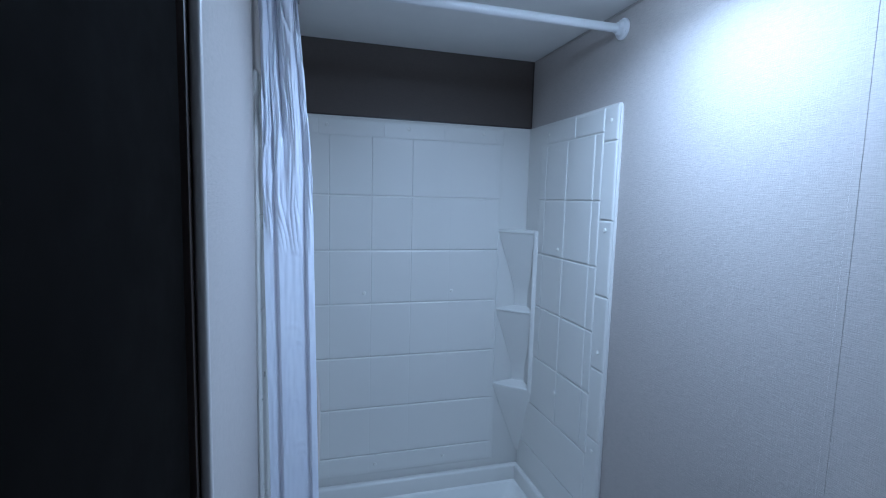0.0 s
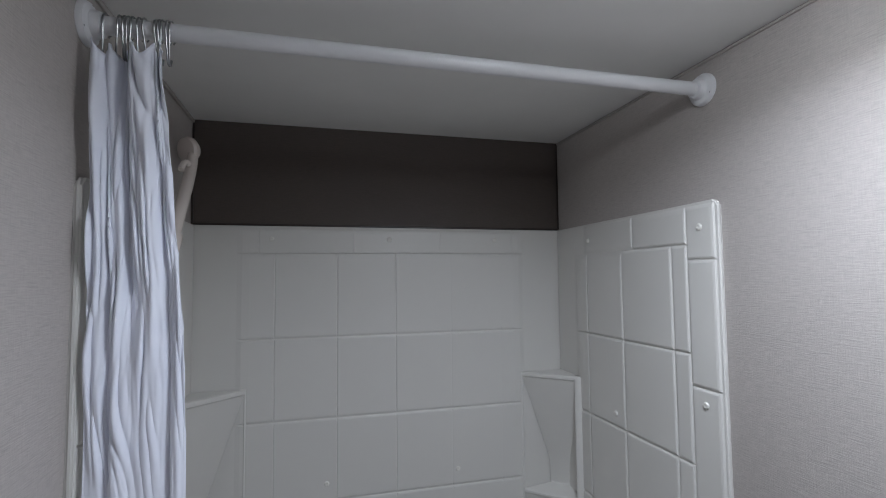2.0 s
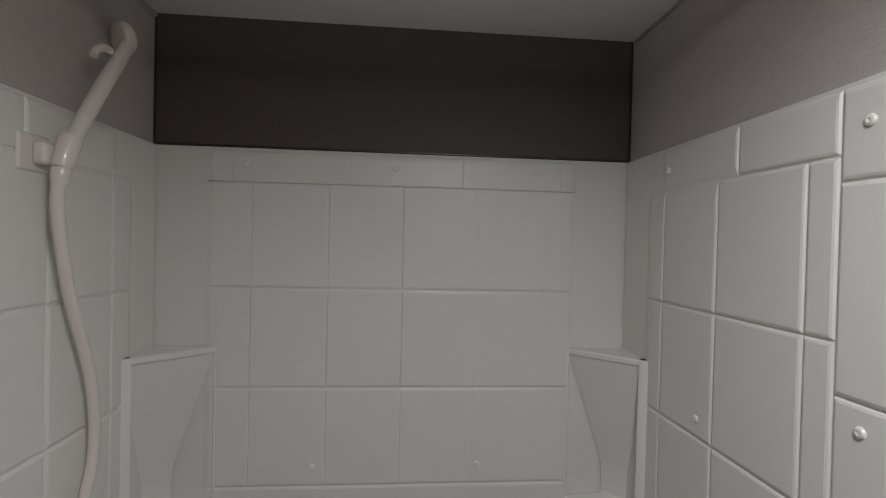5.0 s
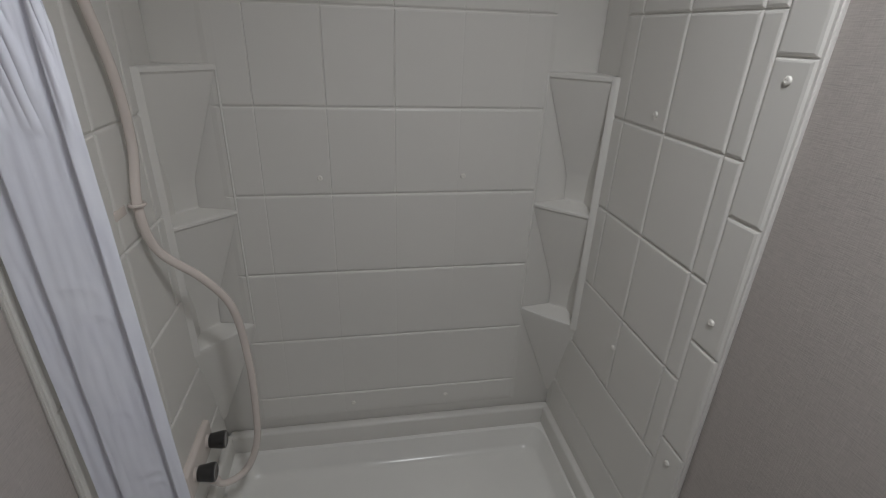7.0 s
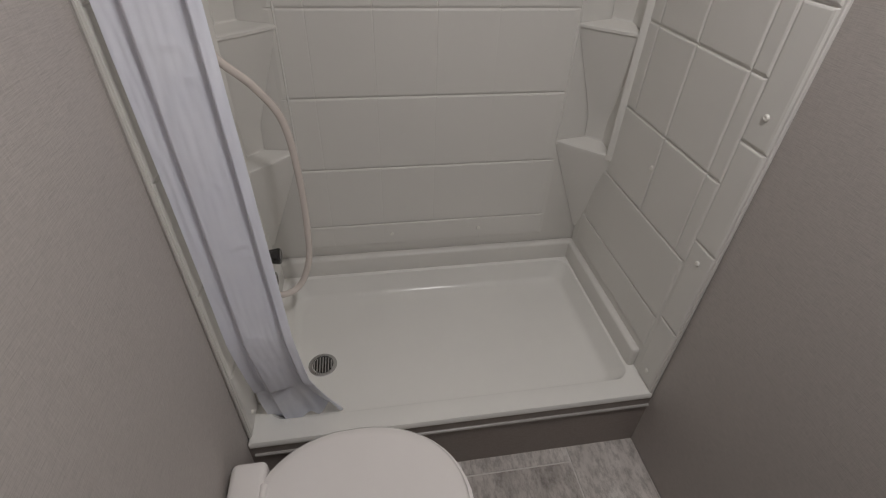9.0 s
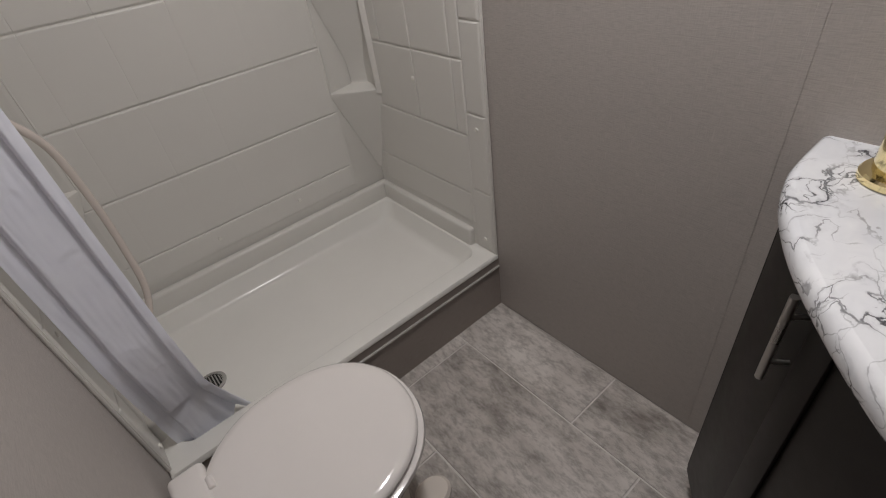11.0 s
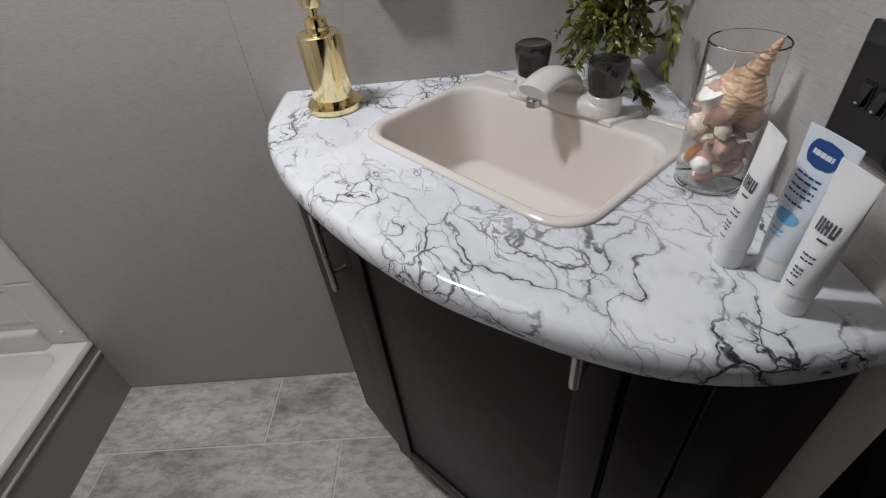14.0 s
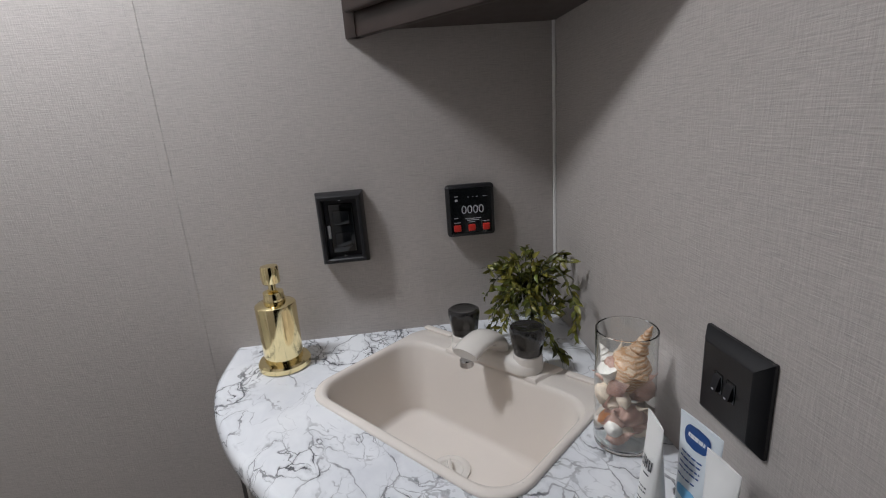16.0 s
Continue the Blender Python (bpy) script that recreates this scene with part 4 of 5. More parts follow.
tap = thing("sink_tap", (0.975, 0.372, ZV + 0.008), "ivory plastic tap with two smoked acrylic handles", "tap")
TDV = 0.102
tb = SC + SV * TDV
ZD = ZV + 0.0105
bm = B()
loft(bm, [sink_rect(0.084, 0.026, 0.024, ZD, 0, TDV), sink_rect(0.084, 0.026, 0.024, ZD + 0.012, 0, TDV), sink_rect(0.078, 0.021, 0.020, ZD + 0.019, 0, TDV), sink_rect(0.05, 0.012, 0.010, ZD + 0.020, 0, TDV)])
part("base", bm, TAPMAT, tap, smooth=50)
for du in (-0.062, 0.062):
    c = tb + SU * du
    bm = B(); lathe(bm, (c.x, c.y, ZD + 0.012), [(0.023, 0), (0.022, 0.014), (0.018, 0.018), (0.012, 0.019)], 26)
    part("collar", bm, TAPMAT, tap)
    bm = B(); knob(bm, (c.x, c.y, ZD + 0.026), (0, 0, 1), 0.0270, 0.046)
    part("handle", bm, SMOKE, tap, "smoked clear acrylic handle")
sp = smooth_line([tb + Vector((0, 0, ZD + 0.016)), tb - SV * 0.004 + Vector((0, 0, ZD + 0.034)), tb - SV * 0.026 + Vector((0, 0, ZD + 0.046)), tb - SV * 0.054 + Vector((0, 0, ZD + 0.045)), tb - SV * 0.076 + Vector((0, 0, ZD + 0.038))], 6)
bm = B()
rings = []
for k, p in enumerate(sp):
    d = (sp[min(k + 1, len(sp) - 1)] - sp[max(k - 1, 0)]).normalized()
    w = SU
    upv = w.cross(d).normalized()
    f = k / (len(sp) - 1)
    rw, rh = 0.0265 - 0.003 * f, 0.0135 - 0.003 * f
    rings.append([p + w * (rw * math.cos(2 * math.pi * j / 20)) + upv * (rh * math.sin(2 * math.pi * j / 20)) for j in range(20)])
loft(bm, rings)
spout = part("spout", bm, TAPMAT, tap, smooth=60)
e = sp[-2]
bm = B(); lathe(bm, (e.x, e.y, e.z - 0.021), [(0.0095, 0), (0.0105, 0.001), (0.0105, 0.010), (0.009, 0.012)], 20)
part("aerator", bm, STEEL, spout)

# vanity cabinet: three front panels under the curved top
vanity = thing("vanity_cabinet", (0.85, 0.42, 0), "dark espresso corner vanity with angled doors", "vanity")
A0, A1, A2, A3 = Vector((XR, 0.808, 0)), Vector((1.000, 0.806, 0)), Vector((0.874, 0.709, 0)), Vector((0.578, 0.392, 0))
A4 = Vector((0.558, 0.33, 0))
A5 = Vector((0.558, YF, 0))
FRONT = [A0, A1, A2, A3, A4, A5]


def inset_plan(d):
    c = Vector((XR, YF, 0))
    out = []
    for p in FRONT:
        q = p + (c - p).normalized() * d
        out.append(q)
    out[0].x = XR - 0.0005
    out[-1].y = YF + 0.0005
    return out + [Vector((XR - 0.0005, YF + 0.0005, 0))]


bm = B()
loft(bm, [[p + Vector((0, 0, z)) for p in inset_plan(d)] for d, z in ((0.055, 0.0), (0.055, 0.075), (0.004, 0.076), (0.004, ZV - 0.037))], cap1=False)
part("body", bm, CABINET, vanity, smooth=None)


def face_panel(p, q, z0, z1, name, frame_w=0.045):
    """A framed flat door on the front between plan points p and q."""
    d = (q - p).normalized()
    nrm = Vector((-d.y, d.x, 0))
    if nrm.dot(Vector((XR, YF, 0)) - p) > 0:
        nrm = -nrm
    L = (q - p).length
    m = Matrix((( d.x, nrm.x, 0, p.x), (d.y, nrm.y, 0, p.y), (0, 0, 1, 0), (0, 0, 0, 1)))
    bm = B()
    box(bm, 0.001, L - 0.001, 0.0, 0.010, z0, z1, 0.002, 2, m)
    leaf = part(name, bm, CABINET, vanity)
    if frame_w:
        for a in ((0.001, frame_w, z0, z1), (L - frame_w, L - 0.001, z0, z1), (frame_w, L - frame_w, z0, z0 + frame_w), (frame_w, L - frame_w, z1 - frame_w, z1)):
            bm = B(); box(bm, a[0], a[1], 0.0095, 0.0165, a[2], a[3], 0.0022, 2, m)
            part("rail" if a[1] - a[0] > frame_w + 0.01 else "stile", bm, CABINET, leaf)
    return leaf, m, L


def bar_handle(leaf, m, x, zc, length, out=0.0):
    bm = B(); pipe(bm, [m @ Vector((x, out + 0.027, zc - length / 2)), m @ Vector((x, out + 0.027, zc + length / 2))], 0.0055, 14)
    h = part("handle", bm, NICKEL, leaf, "brushed nickel bar handle")
    for s in (-1, 1):
        bm = B(); pipe(bm, [m @ Vector((x, out, zc + s * length * 0.28)), m @ Vector((x, out + 0.027, zc + s * length * 0.28))], 0.0035, 10)
        part("handle_post", bm, NICKEL, leaf)


face_panel(A0, A1, 0.078, ZV - 0.040, "side_panel", 0)
leaf, m, L = face_panel(A1, A2, 0.078, ZV - 0.040, "narrow_door", 0)
bar_handle(leaf, m, L * 0.93, 0.682, 0.150, 0.010)
leaf, m, L = face_panel(A2, A3, 0.078, ZV - 0.040, "wide_door")
bar_handle(leaf, m, L - 0.032, 0.770, 0.060, 0.0165)
face_panel(A3, A4, 0.078, ZV - 0.040, "corner_panel", 0)
face_panel(A4, A5, 0.078, ZV - 0.040, "side_panel", 0)

# ---- things on the counter ----
def soap_pump(x, y):
    s = thing("soap_dispenser", (x, y, ZV), "polished brass soap dispenser on the countertop", "soap dispenser")
    bm = B(); lathe(bm, (x, y, ZV), [(0.0405, 0), (0.0435, 0.002), (0.0435, 0.010), (0.041, 0.0135), (0.034, 0.015), (0.030, 0.016)], 48)
    part("foot", bm, GOLD, s)
    bm = B(); lathe(bm, (x, y, ZV + 0.0150), [(0.0315, 0), (0.0320, 0.002), (0.0335, 0.094), (0.0328, 0.0985), (0.030, 0.1005), (0.018, 0.1015)], 48)
    part("body", bm, GOLD, s)
    bm = B(); lathe(bm, (x, y, ZV + 0.116), [(0.0175, 0), (0.0178, 0.008), (0.0165, 0.010), (0.0165, 0.019), (0.0125, 0.021), (0.0065, 0.0225), (0.006, 0.032)], 36)
    part("collar", bm, GOLD, s)
    bm = B(); lathe(bm, (x, y, ZV + 0.150), [(0.0135, 0), (0.0145, 0.002), (0.0145, 0.026), (0.0135, 0.029), (0.006, 0.030)], 36)
    top = part("pump_head", bm, GOLD, s)
    d = Vector((0.80, 0.60, 0))
    bm = B(); pipe(bm, smooth_line([Vector((x, y, ZV + 0.170)) + d * 0.008, Vector((x, y, ZV + 0.168)) + d * 0.022, Vector((x, y, ZV + 0.157)) + d * 0.030, Vector((x, y, ZV + 0.145)) + d * 0.031], 5), [0.0052] * 14 + [0.0042, 0.004], 14)
    part("nozzle", bm, GOLD, top)


soap_pump(1.060, 0.725)

GC = Vector((0.760, 0.2635, ZV))
GR, GH = 0.0345, 0.149
vase = thing("glass_vase", GC, "clear straight glass vase full of seashells", "vase")
bm = B()
lathe(bm, GC, [(GR - 0.001, 0.0075), (GR, 0.009), (GR, GH - 0.001), (GR - 0.0010, GH), (GR - 0.0020, GH - 0.001), (GR - 0.0022, 0.009)], 56)
bmesh.ops.delete(bm, geom=[f for f in bm.faces if len(f.verts) > 4], context="FACES_ONLY")
part("wall", bm, GLASSBASE, vase, smooth=40).visible_shadow = False
bm = B()
lathe(bm, GC, [(0.02, 0.0005), (GR - 0.003, 0.0005), (GR - 0.0008, 0.002), (GR - 0.0008, 0.0080), (GR - 0.004, 0.0070), (0.005, 0.006)], 56)
part("base", bm, GLASSBASE, vase, "thick clear glass base", smooth=40)

rng = random.Random(11)


def spiral_shell(c, ax, length, r, material, name="seashell", label="small spiral seashell in the glass vase"):
    ax = Vector(ax).normalized()
    bm = B()
    rings = []
    for k in range(25):
        f = k / 24
        body = (math.sin(min(1, f * 1.18) * math.pi * 0.5) ** 1.4) * (1 if f < 0.78 else max(0.12, 1 - ((f - 0.78) / 0.22) ** 1.6))
        whorl = 1 + 0.07 * math.sin(f * 2 * math.pi * 6.0) * (1.2 - f)
        ring = []
        cc = Vector(c) + ax * (length * (0.5 - f))
        for j, p in enumerate(circle(cc, max(0.0006, r * body * whorl), 20, ax)):
            flare = 1 + (0.35 * max(0, math.cos(2 * math.pi * j / 20)) * max(0, math.sin(f * math.pi)) ** 2)
            knobs = 1 + 0.10 * max(0, math.sin(j * 2 * math.pi / 20 * 7)) * (0.3 < f < 0.75)
            ring.append(cc + (p - cc) * flare * knobs)
        rings.append(ring)
    loft(bm, rings)
    return solid(name, bm, material, label, "seashell", c, smooth=60, group="shells in the glass vase")


def fan_shell(c, nrm, r, material, label="ribbed fan seashell in the glass vase"):
    nrm = Vector(nrm).normalized()
    u = nrm.orthogonal().normalized()
    w = nrm.cross(u)
    bm = B()
    rows = []
    for k in range(9):
        f = k / 8
        row = []
        for j in range(25):
            a = radians(-62 + 124 * j / 24)
            rib = 1 + 0.05 * math.cos(j * math.pi) * f
            h = 0.42 * r * math.sin(math.pi * min(1, f * 0.9 + 0.1)) * math.cos(a * 0.8) * rib
            p = Vector(c) + u * (r * 1.5 * f * math.cos(a) * rib - r * 0.7) + w * (r * 1.25 * f * math.sin(a)) + nrm * h
            row.append(bm.verts.new(p))
        rows.append(row)
    for a, b in zip(rows, rows[1:]):
        for j in range(24):
            bm.faces.new((a[j], a[j + 1], b[j + 1], b[j]))
    ext = bmesh.ops.solidify(bm, geom=list(bm.faces), thickness=0.0014)
    return solid("seashell", bm, material, label, "seashell", c, smooth=60, group="shells in the glass vase")


def whelk(c, ax, length, r, material, label):
    """A tall stepped spire over a wide shoulder, then a drawn-out lower body with a flared lip."""
    ax = Vector(ax).normalized()
    prof = [(0.0, 0.03), (0.06, 0.12), (0.11, 0.22), (0.13, 0.17), (0.20, 0.34), (0.225, 0.27), (0.30, 0.50), (0.33, 0.43), (0.40, 0.82), (0.44, 0.98), (0.50, 1.0), (0.60, 0.92), (0.70, 0.78), (0.80, 0.60), (0.90, 0.42), (1.0, 0.26)]
    bm = B()
    rings = []
    for f, q in prof:
        cc = Vector(c) + ax * (length * (0.5 - f))
        ring = []
        for j, p in enumerate(circle(cc, r * q, 28, ax)):
            a = 2 * math.pi * j / 28
            lip = 1 + 0.55 * max(0.0, math.cos(a - 2.0)) ** 3 * (1 if f > 0.45 else 0)
            bead = 1 + 0.08 * max(0.0, math.sin(a * 8)) * (0.18 < f < 0.52)
            ring.append(cc + (p - cc) * lip * bead + ax * (length * 0.030 * (j / 28 - 0.5)) * (0.02 < f < 0.6))
        rings.append(ring)
    loft(bm, rings)
    return solid("seashell", bm, material, label, "seashell", c, smooth=50, group="shells in the glass vase")


def striped_shell():
    m = mat("tan_striped_shell", (0.6, 0.4, 0.25), 0.42)
    p = position(m)
    w = node(m, "ShaderNodeTexWave")
    w.bands_direction = "Z"
    w.inputs["Scale"].default_value, w.inputs["Distortion"].default_value, w.inputs["Detail"].default_value = 70.0, 6.0, 3.0
    w.inputs["Detail Scale"].default_value = 2.0
    wire(m, p, w.inputs["Vector"])
    blot = noise_at(m, p, 90, 4)
    c = ramp(m, w.outputs["Fac"], [(0.25, (0.78, 0.62, 0.46)), (0.8, (0.58, 0.31, 0.14))])
    set_in(m, "Base Color", mix(m, ramp(m, blot, [(0.4, (0, 0, 0)), (0.65, (0.8, 0.8, 0.8))]), c, (0.66, 0.42, 0.25)))
    bump(m, w.outputs["Fac"], 0.5, 0.001)
    return m


SHELLSTRIPE = striped_shell()
whelk(GC + Vector((-0.0010, -0.0060, 0.1040)), (-0.15, -0.42, 1.0), 0.106, 0.0205, SHELLSTRIPE, "large tan striped whelk shell standing in the vase")
whelk(GC + Vector((0.0110, 0.0110, 0.0990)), (0.35, 0.4, 0.85), 0.058, 0.0165, SHELLD, "cream knobbed whelk shell near the top of the vase")
whelk(GC + Vector((0.0067, 0.0129, 0.0654)), (0.8, -0.3, 0.3), 0.046, 0.0150, SHELLA, "tan whelk shell in the middle of the vase")
whelk(GC + Vector((-0.0095, 0.0090, 0.0482)), (-0.5, 0.6, 0.5), 0.044, 0.0150, SHELLB, "pink whelk shell low in the glass vase")
fill = random.Random(31)
for k in range(26):
    a, rr = fill.uniform(0, 6.28), 0.0205 * math.sqrt(fill.uniform(0.4, 1))
    at = GC + Vector((rr * math.cos(a), rr * math.sin(a), 0.016 + 0.0036 * k))
    lean = (fill.uniform(-1, 1), fill.uniform(-1, 1), fill.uniform(-0.8, 0.8))
    shade = (SHELLB, SHELLA, SHELLB, SHELLD, SHELLA, SHELLB, SHELLB, SHELLA)[k % 8]
    spiral_shell(at, lean, fill.uniform(0.034, 0.046), fill.uniform(0.0070, 0.0105), shade)
spiral_shell(GC + Vector((0.0129, 0.0113, 0.0936)), (0.7, 0.2, 0.5), 0.0450, 0.0135, SHELLD, label="white whelk shell near the top of the vase")
spiral_shell(GC + Vector((0.0048, 0.0161, 0.0724)), (0.3, -0.6, 0.7), 0.0414, 0.0117, SHELLA)
spiral_shell(GC + Vector((-0.0121, 0.0065, 0.0526)), (0.6, 0.5, 0.2), 0.0450, 0.0135, SHELLB, label="pink spiral seashell in the glass vase")
spiral_shell(GC + Vector((0.0146, 0.0016, 0.0470)), (0.2, 0.7, 0.6), 0.0360, 0.0099, SHELLD)
spiral_shell(GC + Vector((-0.0081, -0.0096, 0.0752)), (0.4, 0.1, -0.7), 0.0468, 0.0144, SHELLB, label="pink spiral seashell in the glass vase")
spiral_shell(GC + Vector((0.0096, -0.0129, 0.0315)), (0.9, 0.2, 0.1), 0.0360, 0.0090, SHELLD)
spiral_shell(GC + Vector((-0.0129, 0.0113, 0.0301)), (0.1, 0.9, 0.2), 0.0324, 0.0090, SHELLA)
spiral_shell(GC + Vector((0.0177, 0.0113, 0.0293)), (0.5, -0.6, 0.4), 0.0288, 0.0081, SHELLD)
fan_shell(GC + Vector((0.0032, 0.0177, 0.0372)), (0.3, 0.8, 0.4), 0.018, SHELLC, "orange fan seashell low in the vase")
fan_shell(GC + Vector((0.0194, 0.0048, 0.0632)), (0.9, 0.3, 0.2), 0.016, SHELLD)
fan_shell(GC + Vector((-0.0161, 0.0146, 0.0851)), (-0.4, 0.8, 0.3), 0.017, SHELLB, "pink fan seashell in the glass vase")
fan_shell(GC + Vector((0.0016, -0.0177, 0.0526)), (0.1, -0.9, 0.3), 0.018, SHELLA)
fan_shell(GC + Vector((-0.0016, 0.0194, 0.0611)), (0.2, 0.9, 0.1), 0.016, SHELLB, "pink fan seashell in the glass vase")


def squeeze_tube(x, y, h, w, capr, face, material, label, prints):
    """A tube standing on its cap; face: direction in plan in which its front looks."""
    t = thing("lotion_tube", (x, y, ZV), label, "tube", "tubes on the countertop")
    fx = Vector((math.cos(radians(face)), math.sin(radians(face)), 0))
    sx = Vector((-fx.y, fx.x, 0))
    o = Vector((x, y, ZV))
    def ell(a, b, z, n=40):
        return [o + sx * (a * math.cos(2 * math.pi * k / n)) + fx * (b * math.sin(2 * math.pi * k / n)) + Vector((0, 0, z)) for k in range(n)]
    ch = h * 0.16
    bm = B()
    loft(bm, [ell(capr * 0.96, capr * 0.96, 0.0005), ell(capr, capr, 0.002), ell(capr, capr, ch - 0.001), ell(capr * 0.97, capr * 0.97, ch)])
    part("cap", bm, CAPWHITE, t)
    bm = B()
    rows = []
    def section(f):
        a = capr + (w - capr) * f ** 0.8
        b = capr * (1 - f ** 1.5) + 0.0012
        return a, b
    for k in range(15):
        f = k / 14
        a, b = section(min(1, f / 0.93))
        rows.append(ell(a, b, ch + 0.0005 + (h - ch) * f))
    loft(bm, rows)
    body = part("body", bm, material, t, smooth=50)
    for kind, u0, u1, z0, z1, ink in prints:
        z0, z1 = z0 * h / 0.139, z1 * h / 0.139
        bm = B()
        nn = 12
        strip = []
        for zz in [z0 + (z1 - z0) * q / 14 for q in range(15)]:
            f = max(0.0, (zz - ch) / (h - ch))
            a, b = section(min(1, f / 0.93))
            row = []
            for j in range(nn + 1):
                s = u0 + (u1 - u0) * j / nn
                if kind == "oval":
                    half = math.sqrt(max(0.0, 1 - ((zz - (z0 + z1) / 2) / ((z1 - z0) / 2)) ** 2)) ** 0.6
                    s = (u0 + u1) / 2 + (s - (u0 + u1) / 2) * half
                px = max(-0.98, min(0.98, s))
                row.append(o + sx * (a * px) + fx * ((b + 0.0006) * math.sqrt(1 - px * px) + 0.0003) + Vector((0, 0, zz)))
            strip.append([bm.verts.new(p) for p in row])
        for r0, r1 in zip(strip, strip[1:]):
            for j in range(nn):
                bm.faces.new((r0[j], r0[j + 1], r1[j + 1], r1[j]))
        bmesh.ops.remove_doubles(bm, verts=bm.verts, dist=1e-6)
        part("print", bm, ink, body)
    return t


def text_bars(zs, u0, u1, ink, gap=0.22):
    out = []
    r = random.Random(int(zs[0] * 1e4))
    for z in zs:
        u = u0
        while u < u1 - 0.05:
            w = r.uniform(0.10, 0.3)
            out.append(("bar", u, min(u1, u + w), z, z + 0.0017, ink))
            u += w + 0.05
    return out


brand = [("bar", u, u + w, z, z + t, INKGREY) for u, w, z, t in ((-0.30, 0.09, 0.086, 0.012), (-0.12, 0.09, 0.086, 0.012), (0.06, 0.09, 0.086, 0.012), (0.15, 0.10, 0.091, 0.003), (0.25, 0.09, 0.086, 0.012), (0.44, 0.08, 0.086, 0.012), (0.52, 0.10, 0.086, 0.003), (0.62, 0.08, 0.086, 0.012), (0.1, 0.5, 0.080, 0.0018))]
small = text_bars((0.064, 0.059), -0.1, 0.6, INKGREY) + text_bars((0.050, 0.046, 0.042, 0.034), -0.1, 0.45, INKGREY)
squeeze_tube(0.630, 0.302, 0.126, 0.0165, 0.0118, 82, TUBEWHITE, "slim white cosmetic tube standing on its cap", brand + small)
squeeze_tube(0.614, 0.270, 0.127, 0.0240, 0.0150, 98, TUBEBLUE, "pale blue lotion tube with a dark blue oval",
             [("oval", -0.62, 0.62, 0.112, 0.134, INKBLUE), ("bar", -0.42, 0.42, 0.121, 0.125, INKPALE), ("oval", -0.55, 0.55, 0.060, 0.072, INKSKY)] + text_bars((0.103, 0.098, 0.092, 0.087, 0.079), -0.6, 0.5, INKBLUE) + text_bars((0.052, 0.047), -0.4, 0.3, INKSKY))
squeeze_tube(0.572, 0.280, 0.125, 0.0175, 0.0118, 95, TUBEWHITE, "white cosmetic tube with black print", brand + small)

# potted greenery behind the tap
PC = Vector((1.045, 0.300, ZV))
plant = thing("plant", PC, "small artificial green plant in a glass bud vase", "plant")
bm = B(); lathe(bm, PC, [(0.018, 0.0005), (0.024, 0.003), (0.027, 0.03), (0.022, 0.055), (0.013, 0.075), (0.012, 0.095), (0.016, 0.102), (0.0145, 0.101), (0.0105, 0.094), (0.011, 0.075), (0.020, 0.054), (0.024, 0.03), (0.020, 0.006), (0.002, 0.005)], 32)
part("bud_vase", bm, GLASS, plant, "clear glass bud vase")
rng = random.Random(21)
leaves = B()


def leaf_at(p, d, size):
    d = d.normalized()
    s = d.cross(Vector((rng.uniform(-1, 1), rng.uniform(-1, 1), rng.uniform(-0.2, 1)))).normalized()
    up = s.cross(d).normalized()
    w = size * 0.19
    base, tip = p, p + d * size - up * size * 0.15
    m1, m2 = p + d * size * 0.33 + up * size * 0.06, p + d * size * 0.68 + up * size * 0.0
    q = [leaves.verts.new(v) for v in (base, m1 + s * w + up * w * 0.4, m2 + s * w * 0.85 + up * w * 0.3, tip, m2 - s * w * 0.85 + up * w * 0.3, m1 - s * w + up * w * 0.4, m1, m2)]
    for f in ((0, 1, 6), (0, 6, 5), (1, 2, 7, 6), (6, 7, 4, 5), (2, 3, 7), (7, 3, 4)):
        leaves.faces.new([q[k] for k in f])


def clamp_in(p):
    return Vector((min(p.x, XR - 0.008), max(p.y, YF + 0.008), max(p.z, ZV + 0.012)))


for k in range(34):
    a = rng.uniform(0, 2 * math.pi)
    reach = rng.uniform(0.025, 0.088)
    hgt = rng.uniform(0.065, 0.158)
    droop = rng.uniform(-0.07, 0.01) if k % 3 else rng.uniform(-0.02, 0.03)
    d = Vector((math.cos(a), math.sin(a), 0))
    start = PC + Vector((0, 0, 0.045))
    pts = [start, PC + d * 0.008 + Vector((0, 0, 0.1)), PC + d * reach * 0.55 + Vector((0, 0, hgt)), PC + d * reach + Vector((0, 0, hgt + droop))]
    line = [clamp_in(p) for p in smooth_line(pts, 6)]
    bm = B(); pipe(bm, line, 0.0009, 5)
    part("stem", bm, STEM, plant)
    for q in range(7, len(line)):
        for s in range(2):
            dirn = (line[q] - line[q - 1]).normalized() * 0.6 + Vector((rng.uniform(-1, 1), rng.uniform(-1, 1), rng.uniform(-0.7, 0.8))) * 0.8
            p = line[q]
            size = rng.uniform(0.013, 0.023)
            end = clamp_in(p + dirn.normalized() * size)
            if (end - p).length > 0.006:
                leaf_at(p, end - p, size)
